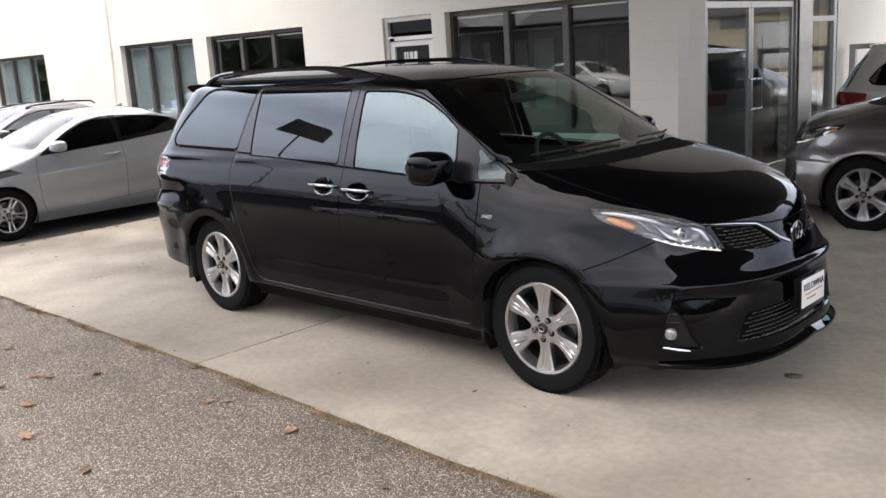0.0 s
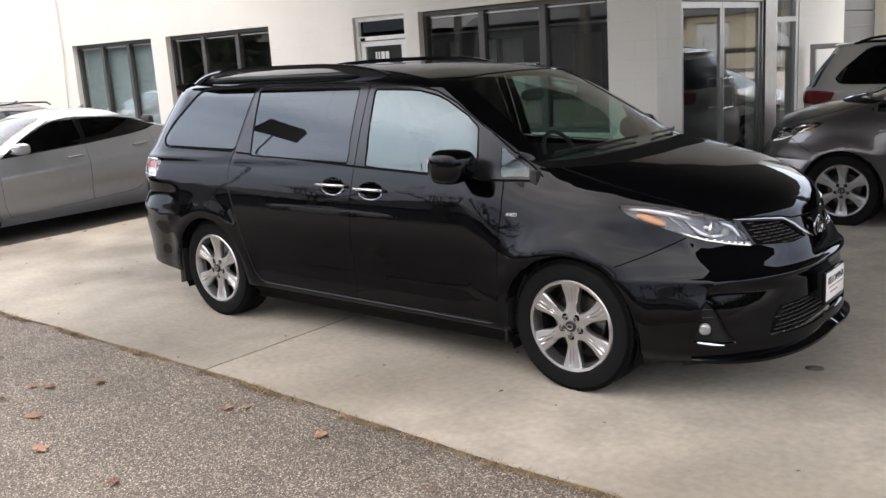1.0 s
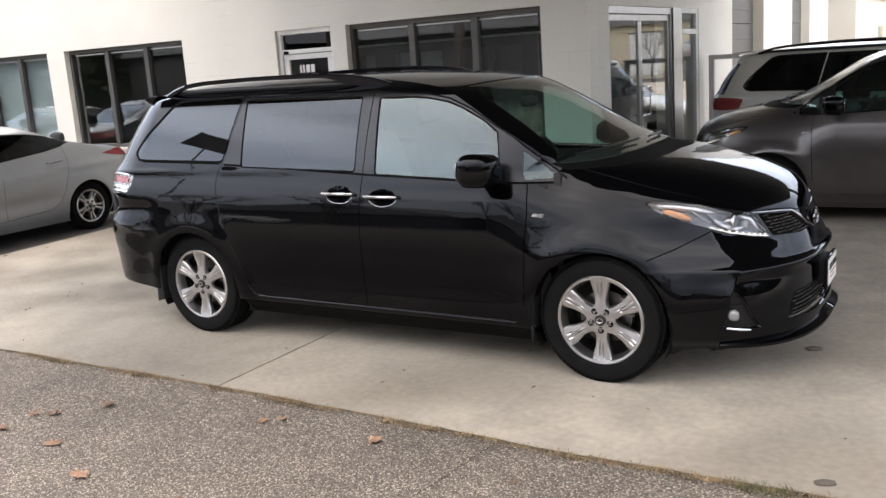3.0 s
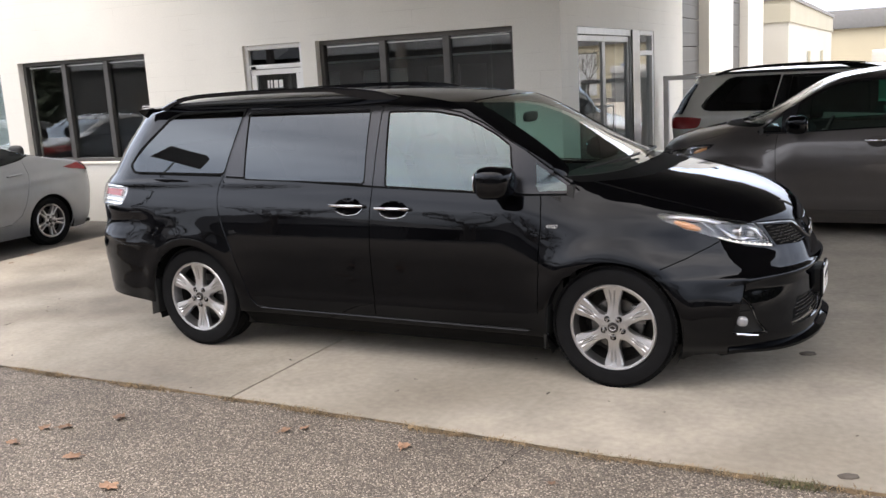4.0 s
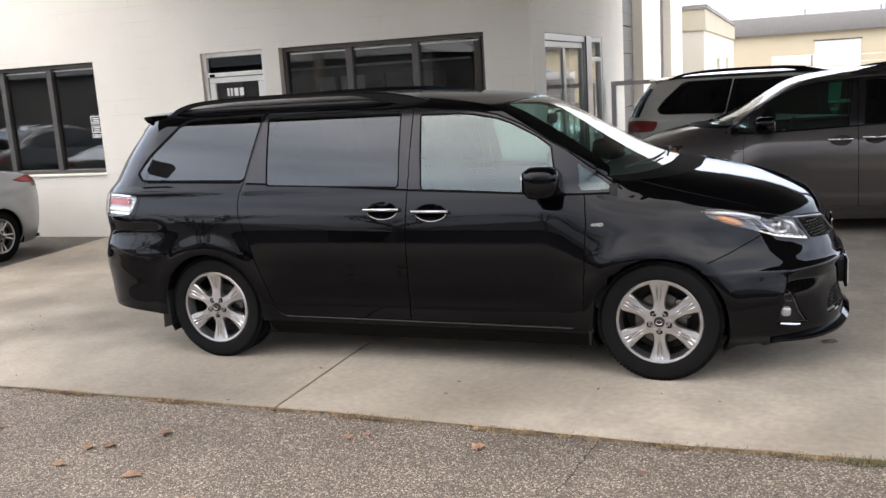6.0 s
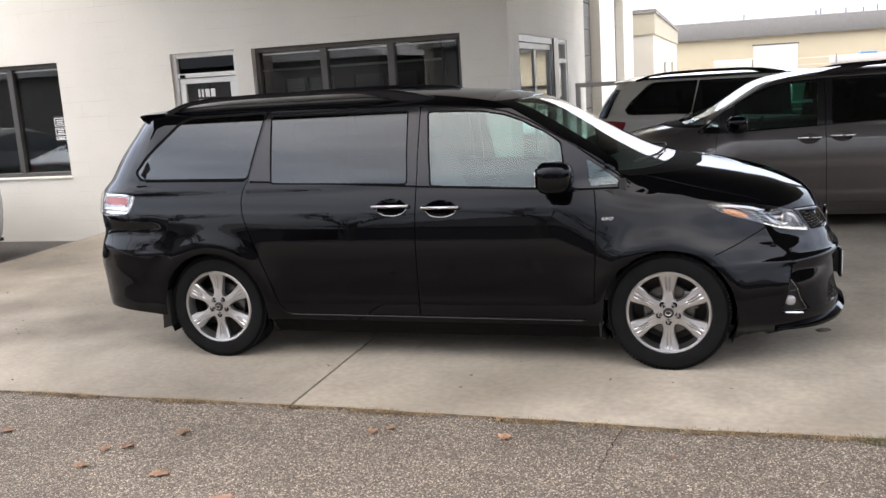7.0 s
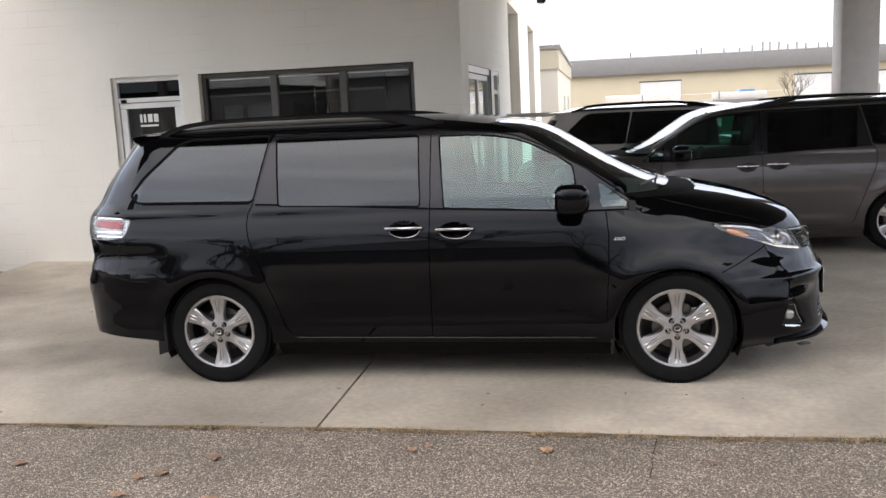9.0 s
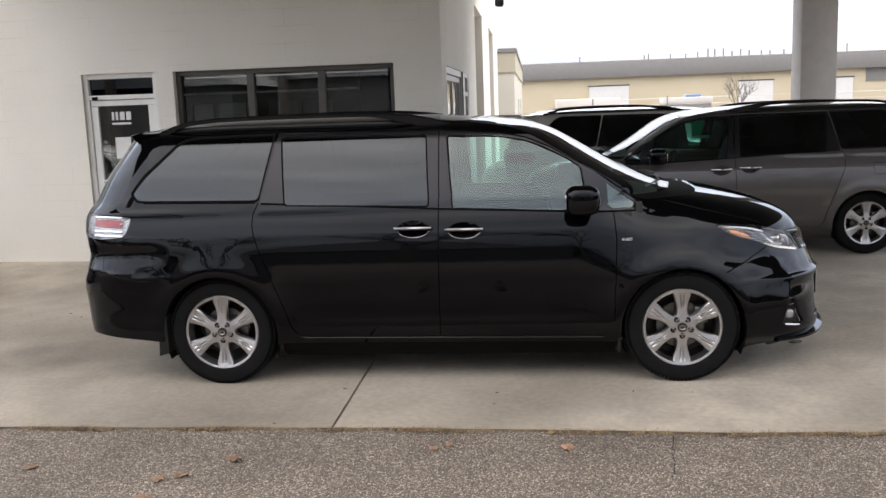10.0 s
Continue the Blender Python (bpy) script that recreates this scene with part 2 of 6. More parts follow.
M = dict(
    black_paint=car_paint("black_paint", (0.0012, 0.0012, 0.0016)),
    grey_paint=mat("grey_paint", (0.088, 0.080, 0.078), 0.33, 0.65, 0.9, vary=0.04, fine=0.12, fscale=900),
    white_paint=mat("white_paint", (0.62, 0.6, 0.56), 0.35, 0.0, 1.0, vary=0.03),
    silver_paint=mat("silver_paint", (0.315, 0.328, 0.342), 0.3, 0.45, 1.0, vary=0.03, fine=0.08, fscale=900),
    dark_paint=mat("dark_paint", (0.03, 0.031, 0.036), 0.3, 0.3, 1.0, vary=0.05),
    trim=car_paint("satin_trim", (0.007, 0.007, 0.008), 0.016, 4.5, (0.92, 0.95, 1.0)),
    pillar=car_paint("satin_pillar", (0.010, 0.010, 0.011), 0.034, 4.5, (0.92, 0.94, 1.0), 0.22),
    plastic=mat("black_plastic", (0.009, 0.009, 0.009), 0.5, vary=0.15, bump=0.1, bscale=400, spec=0.3),
    seam=mat("seam", (0.004, 0.004, 0.004), 0.8, vary=0.1, spec=0.08),
    privacy=glass("privacy_glass", (0.035, 0.038, 0.042), 0.052, gloss=(0.84, 0.92, 1.0)),
    clear=glass("tinted_glass", (0.50, 0.72, 0.67), 0.095, gloss=(0.84, 0.98, 1.0)),
    screen=glass("windscreen_glass", (0.62, 0.76, 0.72), 0.035),
    lens=glass("lamp_lens", (0.93, 0.94, 0.95), 0.04),
    shop_glass=glass("shop_glass", (0.80, 0.84, 0.84), 0.085),
    chrome=mat("chrome", (0.75, 0.75, 0.76), 0.08, 1.0, vary=0.03),
    dark_chrome=mat("dark_chrome", (0.30, 0.30, 0.31), 0.12, 1.0, vary=0.05),
    grille_bar=mat("grille_bar", (0.035, 0.035, 0.037), 0.22, spec=0.6, vary=0.1),
    alloy=mat("machined_alloy", (0.52, 0.515, 0.52), 0.36, 1.0, vary=0.06, scale=20),
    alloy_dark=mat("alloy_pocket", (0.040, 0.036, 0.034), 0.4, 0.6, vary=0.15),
    rubber=mat("tyre_rubber", (0.0062, 0.0062, 0.0066), 0.85, vary=0.2, scale=14, bump=0.15, bscale=300, spec=0.12),
    disc=mat("brake_disc", (0.13, 0.125, 0.12), 0.35, 0.9, vary=0.15),
    amber=mat("amber_lens", (0.72, 0.30, 0.10), 0.2, 0, 1.0, vary=0.05),
    red=mat("red_lens", (0.26, 0.012, 0.014), 0.25, 0, 0.3, vary=0.1),
    clearlens=mat("clear_lens", (0.27, 0.27, 0.28), 0.15, 0.3, 0.6, vary=0.06),
    reflector=mat("reflector", (0.5, 0.5, 0.52), 0.12, 0.9, vary=0.1),
    lamp_bowl=mat("lamp_bowl", (0.07, 0.07, 0.075), 0.2, 0.85, vary=0.15, scale=30),
    badge=mat("badge_silver", (0.72, 0.72, 0.72), 0.3, 0.2, vary=0.03),
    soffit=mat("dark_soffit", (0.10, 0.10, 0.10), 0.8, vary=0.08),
    cabin=mat("cabin_grey", (0.075, 0.075, 0.073), 0.8, vary=0.12),
    cabin_dark=mat("cabin_dark", (0.022, 0.022, 0.022), 0.7, vary=0.15),
    led=mat("led_strip", (0.9, 0.9, 0.85), 0.3, emit=(1.0, 0.97, 0.9), power=2.2),
    plate=mat("plate_white", (0.8, 0.8, 0.78), 0.4, vary=0.04),
    wall=block_wall("painted_block", (0.79, 0.762, 0.69)),
    bronze=mat("bronze_frame", (0.098, 0.094, 0.090), 0.45, 0.5, vary=0.1),
    alu=mat("aluminium_frame", (0.42, 0.42, 0.41), 0.35, 0.8, vary=0.08),
    white_frame=mat("white_frame", (0.78, 0.78, 0.76), 0.45, vary=0.03),
    concrete=mat("concrete", (0.365, 0.322, 0.266), 0.85, vary=0.18, scale=2.8, fine=0.10, fscale=22, bump=0.25, bscale=120,
                 alt=(0.225, 0.193, 0.155), altpos=(0.46, 0.72), altscale=0.7),
    stained=mat("stained_concrete", (0.345, 0.303, 0.248), 0.82, vary=0.2, scale=1.3, fine=0.10, fscale=26, bump=0.25, bscale=120,
                alt=(0.172, 0.148, 0.120), altpos=(0.42, 0.67), altscale=0.55),
    asphalt=asphalt("asphalt", (0.056, 0.046, 0.036), (0.49, 0.415, 0.338), 150, (0.178, 0.147, 0.119)),
    old_asphalt=mat("old_asphalt", (0.075, 0.068, 0.062), 0.9, vary=0.2, scale=1.5, fine=0.4, fscale=70, bump=0.5, bscale=80),
    shutter=mat("shutter_grey", (0.10, 0.099, 0.096), 0.5, vary=0.06),
    column=mat("column_grey", (0.58, 0.57, 0.56), 0.7, vary=0.05, bump=0.05, bscale=80),
    far_white=mat("far_white", (0.58, 0.56, 0.50), 0.8, vary=0.05, scale=0.5),
    far_band=mat("far_band", (0.46, 0.43, 0.34), 0.8, vary=0.05, scale=0.5),
    fascia=mat("grey_fascia", (0.22, 0.215, 0.21), 0.6, vary=0.05),
    yellow=mat("yellow_render", (0.65, 0.565, 0.405), 0.8, vary=0.05, scale=0.4),
    blind=mat("blind_slat", (0.78, 0.82, 0.81), 0.6, vary=0.04),
    # near-black colour that stands in for the dimness indoors
    dimmed_room=mat("dimmed_room", (0.05, 0.05, 0.05), 0.9, vary=0.1),
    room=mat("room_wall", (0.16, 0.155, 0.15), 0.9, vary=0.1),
    paper=mat("paper", (0.78, 0.78, 0.76), 0.7, vary=0.03),
    ink=mat("ink", (0.03, 0.03, 0.03), 0.6),
    leaf=mat("dry_leaf", (0.25, 0.145, 0.09), 0.8, vary=0.3, scale=30, random_value=0.35),
    moss=mat("edge_dirt", (0.14, 0.096, 0.055), 0.95, vary=0.4, scale=25, alt=(0.045, 0.04, 0.03), altscale=6),
    bark=mat("bark", (0.10, 0.085, 0.07), 0.9, vary=0.3, scale=12),
    sign=mat("sign_dark", (0.24, 0.22, 0.21), 0.5, vary=0.1),
    green=mat("green_tag", (0.10, 0.80, 0.55), 0.5, vary=0.05),
    siding=mat("house_siding", (0.075, 0.07, 0.066), 0.8, vary=0.15, scale=2),
    hedge=mat("far_foliage", (0.05, 0.06, 0.035), 0.9, vary=0.4, scale=3),
)


# ---- helpers of this scene ----
def mesh_of(name, bm, smooth=None):
    me = bpy.data.meshes.new(name)
    bm.to_mesh(me)
    bm.free()
    if smooth is not None:
        for p in me.polygons:
            p.use_smooth = True
        me.set_sharp_from_angle(angle=radians(smooth))
    return me


def part(name, data, material, parent=None, label="", m=None, smooth=35):
    """One mesh object under a thing or a part; data is a bmesh or a mesh."""
    me = data if isinstance(data, bpy.types.Mesh) else mesh_of(name, data, smooth)
    if not me.materials:
        me.materials.append(material)
    ob = new(name, me)
    if parent is not None:
        ob.parent = parent
    if m is not None:
        ob.matrix_basis = m
    if label:
        ob["label"] = label
    return ob


def box(x0, y0, z0, x1, y1, z1, bevel=0.0, bm=None, seg=2):
    bm2 = bmesh.new()
    bmesh.ops.create_cube(bm2, size=1.0)
    for v in bm2.verts:
        v.co = Vector((x0 + (v.co.x + 0.5) * (x1 - x0), y0 + (v.co.y + 0.5) * (y1 - y0), z0 + (v.co.z + 0.5) * (z1 - z0)))
    if bevel:
        bmesh.ops.bevel(bm2, geom=bm2.edges[:], offset=bevel, segments=seg, affect="EDGES", profile=0.5)
    if bm is None:
        return bm2
    return joined(bm, bm2)


def joined(bm, other, m=None):
    """Adds a second bmesh to the first."""
    me = bpy.data.meshes.new("tmp")
    if m is not None:
        other.transform(m)
    other.to_mesh(me)
    other.free()
    bm.from_mesh(me)
    bpy.data.meshes.remove(me)
    return bm


def tube(points, radius, sides=8, closed=False, bm=None, flat=1.0):
    """A round rod along points; radius may be a list."""
    bm = bm or bmesh.new()
    pts = [Vector(p) for p in points]
    n = len(pts)
    rings = []
    for i, p in enumerate(pts):
        a, b = pts[(i - 1) % n if closed else max(i - 1, 0)], pts[(i + 1) % n if closed else min(i + 1, n - 1)]
        d = (b - a).normalized()
        s = d.cross(Vector((0, 0, 1)))
        s = s.normalized() if s.length > 1e-4 else Vector((1, 0, 0))
        t = s.cross(d)
        r = radius[i] if isinstance(radius, (list, tuple)) else radius
        rings.append([bm.verts.new(p + s * (r * math.cos(2 * math.pi * k / sides)) + t * (flat * r * math.sin(2 * math.pi * k / sides))) for k in range(sides)])
    for i in range(n if closed else n - 1):
        a, b = rings[i], rings[(i + 1) % n]
        for k in range(sides):
            bm.faces.new((a[k], a[(k + 1) % sides], b[(k + 1) % sides], b[k]))
    if not closed:
        bm.faces.new(rings[0][::-1]), bm.faces.new(rings[-1])
    bmesh.ops.recalc_face_normals(bm, faces=bm.faces[:])
    return bm


def lathe(profile, steps=48, axis="Y"):
    """Turns (radius, along) pairs about an axis."""
    bm = bmesh.new()
    rings = []
    for r, a in profile:
        ring = []
        for k in range(steps):
            c, s = math.cos(2 * math.pi * k / steps), math.sin(2 * math.pi * k / steps)
            ring.append(bm.verts.new((r * c, a, r * s) if axis == "Y" else (r * c, r * s, a)))
        rings.append(ring)
    for a, b in zip(rings, rings[1:]):
        for k in range(steps):
            bm.faces.new((a[k], a[(k + 1) % steps], b[(k + 1) % steps], b[k]))
    bmesh.ops.recalc_face_normals(bm, faces=bm.faces[:])
    return bm


def prism(outline, depth, m=None, bevel=0.0):
    """A flat outline in x, z given a depth along +y."""
    bm = bmesh.new()
    f = bm.faces.new([bm.verts.new((x, 0, z)) for x, z in outline])
    out = bmesh.ops.extrude_face_region(bm, geom=[f])
    for v in out["geom"]:
        if isinstance(v, bmesh.types.BMVert):
            v.co.y += depth
    bmesh.ops.recalc_face_normals(bm, faces=bm.faces[:])
    if bevel:
        bmesh.ops.bevel(bm, geom=bm.edges[:], offset=bevel, segments=2, affect="EDGES", profile=0.5)
    if m is not None:
        bm.transform(m)
    return bm


def thing(name, label, category, m=None, group="", kind=""):
    ob = new(name)
    if m is not None:
        ob.matrix_basis = m
    return tagged(ob, label, category, group, kind)


# ---- car bodies ----
# BODY MATH
def pchip(xs, ys):
    """A smooth curve through knots that does not overshoot."""
    xs, ys = np.asarray(xs, float), np.asarray(ys, float)
    h, d = np.diff(xs), np.diff(ys) / np.diff(xs)
    m = np.zeros(len(xs))
    for i in range(1, len(xs) - 1):
        if d[i - 1] * d[i] > 0:
            a, b = 2 * h[i] + h[i - 1], h[i] + 2 * h[i - 1]
            m[i] = (a + b) / (a / d[i - 1] + b / d[i])
    m[0], m[-1] = d[0], d[-1]

    def f(x):
        x = np.clip(np.asarray(x, float), xs[0], xs[-1])
        i = np.clip(np.searchsorted(xs, x, side="right") - 1, 0, len(h) - 1)
        t = (x - xs[i]) / h[i]
        return ((1 + 2 * t) * (1 - t) ** 2 * ys[i] + t * (1 - t) ** 2 * h[i] * m[i] + t * t * (3 - 2 * t) * ys[i + 1] + t * t * (t - 1) * h[i] * m[i + 1])
    return f


UA, UB = 0.2, 0.72


class Body:
    """A car's skin over (u, v): u runs from the middle of the tail along the side to the middle of the nose, v rises from the sill to the roof.
    Each level v is a plan outline: a straight side between two superellipse ends."""

    def __init__(self, half, spec, bulge):
        self.half, self.bulge = half, bulge
        zs = [r[0] for r in spec]
        self.zs = zs
        vs = np.linspace(0, 1, len(zs))
        self.z = pchip(vs, zs)
        self.inset, self.xf, self.x0f, self.nf, self.mf, self.xr, self.x0r, self.nr, self.mr = (pchip(vs, [r[k] for r in spec]) for k in range(1, 10))
        self.fine_v = np.linspace(0, 1, 4001)
        self.fine_z = self.z(self.fine_v)

    def v_of(self, z):
        return np.interp(z, self.fine_z, self.fine_v)

    def at(self, u, v):
        u, v = np.broadcast_arrays(np.asarray(u, float), np.asarray(v, float))
        w = np.maximum(self.half - self.inset(v), 0.0)
        xf, x0f, xr, x0r = self.xf(v), self.x0f(v), self.xr(v), self.x0r(v)
        tr, tf = np.clip(u / UA, 0, 1) * math.pi / 2, np.clip((1 - u) / (1 - UB), 0, 1) * math.pi / 2
        ts = np.clip((u - UA) / (UB - UA), 0, 1)
        rear, front = u < UA, u > UB
        cr, sr = np.maximum(np.cos(tr), 0), np.maximum(np.sin(tr), 0)
        cf, sf = np.maximum(np.cos(tf), 0), np.maximum(np.sin(tf), 0)
        x = np.where(rear, x0r - (x0r - xr) * cr ** (2 / self.nr(v)), np.where(front, x0f + (xf - x0f) * cf ** (2 / self.nf(v)), x0r + (x0f - x0r) * ts))
        y = np.where(rear, w * sr ** (2 / self.mr(v)), np.where(front, w * sf ** (2 / self.mf(v)), w))
        z = self.z(v)
        y = y + self.bulge(x, z) * np.clip(y / self.half * 2.2 - 1.0, 0, 1)
        return np.stack([x, -y, z + 0 * x], -1)

    def normal(self, u, v):
        e = 1e-3
        u, v = np.clip(u, 2e-3, 1 - 2e-3), np.clip(v, 2e-3, 1 - 4e-3)
        du = self.at(u + e, v) - self.at(u - e, v)
        dv = self.at(u, v + e) - self.at(u, v - e)
        n = np.cross(du, dv)
        return n / np.maximum(np.linalg.norm(n, axis=-1, keepdims=True), 1e-9)

    def uv_of(self, x, z):
        """Where the side view shows the point (x, z)."""
        v = float(self.v_of(z))
        us = np.linspace(0, 1, 1601)
        return float(np.interp(x, self.at(us, v)[:, 0], us)), v

    def uv_front(self, y, z, front=True):
        """Where the front or rear view shows the point y from the middle, at height z."""
        v = float(self.v_of(z))
        us = np.linspace(1, UB - 0.05, 1601) if front else np.linspace(0, UA + 0.05, 1601)
        return float(np.interp(y, -self.at(us, v)[:, 1], us)), v
# END BODY MATH


def inside(poly, u, v):
    """Which of the points (u, v) lie in a polygon."""
    res = np.zeros(len(u), bool)
    n = len(poly)
    for i in range(n):
        (x1, y1), (x2, y2) = poly[i], poly[(i + 1) % n]
        if y1 != y2:
            res ^= ((y1 > v) != (y2 > v)) & (u < (x2 - x1) * (v - y1) / (y2 - y1) + x1)
    return res


def dense(pts, step=0.06, closed=True):
    out, n = [], len(pts)
    for i in range(n if closed else n - 1):
        a, b = np.array(pts[i], float), np.array(pts[(i + 1) % n], float)
        k = max(1, int(np.linalg.norm(b - a) / step))
        out += [tuple(a + (b - a) * j / k) for j in range(k)]
    return out if closed else out + [tuple(pts[-1])]


def rounded(pts, r):
    """Cuts the corners of a polygon with short arcs."""
    out, n = [], len(pts)
    for i in range(n):
        p, a, b = (np.array(pts[j % n], float) for j in (i, i - 1, i + 1))
        da, db = a - p, b - p
        la, lb = np.linalg.norm(da), np.linalg.norm(db)
        q = min(r, la * 0.4, lb * 0.4)
        s, e = p + da / la * q, p + db / lb * q
        out += [tuple((1 - t) ** 2 * s + 2 * t * (1 - t) * p + t * t * e) for t in (0, 0.33, 0.67, 1)]
    return out


def strip(pts, width):
    """A narrow band along a line, as a polygon."""
    p = np.array(dense(pts, 0.03, False))
    d = np.gradient(p, axis=0)
    n = np.stack([-d[:, 1], d[:, 0]], 1)
    n /= np.linalg.norm(n, axis=1, keepdims=True)
    if not isinstance(width, float):
        width = np.interp(np.linspace(0, 1, len(p)), np.linspace(0, 1, len(width)), width)[:, None]
    return [tuple(q) for q in p + n * width / 2] + [tuple(q) for q in (p - n * width / 2)[::-1]]


def skin(body, regions, nu=(26, 84, 46), nv=84):
    """Cuts the (u, v) sheet along the outlines of the regions. Returns u, v, faces and each face's region."""
    us = np.r_[np.linspace(0, UA, nu[0], endpoint=False), np.linspace(UA, UB, nu[1], endpoint=False), np.linspace(UB, 1, nu[2])]
    vs = np.linspace(0, 1, nv)
    bm = bmesh.new()
    grid = [[bm.verts.new((u, v, 0)) for v in vs] for u in us]
    for i in range(len(us) - 1):
        for j in range(nv - 1):
            bm.faces.new((grid[i][j], grid[i + 1][j], grid[i + 1][j + 1], grid[i][j + 1]))
    boxes = {}
    for name, poly in regions:
        n = len(poly)
        pa = np.array(poly)
        lo, hi = pa.min(0) - 0.03, pa.max(0) + 0.03
        for i in range(n):
            (u1, v1), (u2, v2) = poly[i], poly[(i + 1) % n]
            d = Vector((u2 - u1, v2 - v1, 0))
            if d.length < 1e-7:
                continue
            a, b, c, e = min(u1, u2) - 1e-5, max(u1, u2) + 1e-5, min(v1, v2) - 1e-5, max(v1, v2) + 1e-5
            near = []
            for f in bm.faces:
                key = f.loops[0].vert.co
                if abs(key.x - u1) > 0.08 + abs(u2 - u1) or abs(key.y - v1) > 0.08 + abs(v2 - v1):
                    continue
                xs, ys = [q.vert.co.x for q in f.loops], [q.vert.co.y for q in f.loops]
                if min(xs) <= b and max(xs) >= a and min(ys) <= e and max(ys) >= c:
                    near.append(f)
            geom = list({q for f in near for q in f.verts}) + list({q for f in near for q in f.edges}) + near
            bmesh.ops.bisect_plane(bm, geom=geom, dist=1e-6, plane_co=(u1, v1, 0), plane_no=(-d.y, d.x, 0))
    bm.verts.index_update()
    uv = np.array([q.co[:2] for q in bm.verts])
    faces = [[q.index for q in f.verts] for f in bm.faces]
    mid = np.array([uv[f].mean(0) for f in faces])
    kind = np.array(["body"] * len(faces), dtype=object)
    for name, poly in reversed(regions):
        kind[inside(poly, mid[:, 0], mid[:, 1])] = name
    bm.free()
    return uv, faces, kind


def panel(name, body, cut, names, material, sides=(1, -1), off=0.0, flange=0.0, label="", parent=None, relief=None):
    """The faces of some regions as one mesh, moved in by off and with a return edge of the depth flange."""
    uv, faces, kind = cut
    pos, nor = body.at(uv[:, 0], uv[:, 1]), body.normal(uv[:, 0], uv[:, 1])
    pick = [f for f, k in zip(faces, kind) if k in names]
    verts, quads, norms = [], [], []
    for s in sides:
        P, N = pos.copy(), nor.copy()
        P = P - N * off
        if relief is not None:
            P = relief(P, N)
        P[:, 1] *= s
        N[:, 1] *= s
        index = {}
        edges = {}
        for f in pick:
            g = f if s == 1 else f[::-1]
            ids = []
            for q in g:
                if q not in index:
                    index[q] = len(verts)
                    verts.append(P[q])
                    norms.append(N[q])
                ids.append(index[q])
            quads.append(ids)
            for a, b in zip(g, g[1:] + g[:1]):
                edges[(a, b)] = True
        if flange:
            low = {}
            for a, b in list(edges):
                if (b, a) in edges or (uv[a][0] > 0.9999 and uv[b][0] > 0.9999) or (uv[a][0] < 1e-4 and uv[b][0] < 1e-4):
                    continue
                ring = []
                for q in (b, a):
                    up = len(verts)
                    verts.append(P[q])
                    side = np.cross(N[q], P[b] - P[a])
                    side = side / max(np.linalg.norm(side), 1e-9)
                    norms.append(-side * 0.8 + N[q] * 0.6)
                    ring.append(up)
                for q in (a, b):
                    verts.append(P[q] - N[q] * flange)
                    norms.append(norms[ring[0]])
                    ring.append(len(verts) - 1)
                quads.append(ring)
    me = bpy.data.meshes.new(name)
    me.from_pydata([tuple(map(float, p)) for p in verts], [], quads)
    me.polygons.foreach_set("use_smooth", [True] * len(me.polygons))
    if relief is None:
        me.normals_split_custom_set_from_vertices([tuple(map(float, n)) for n in norms])
    me.update()
    return part(name, me, material, parent, label)


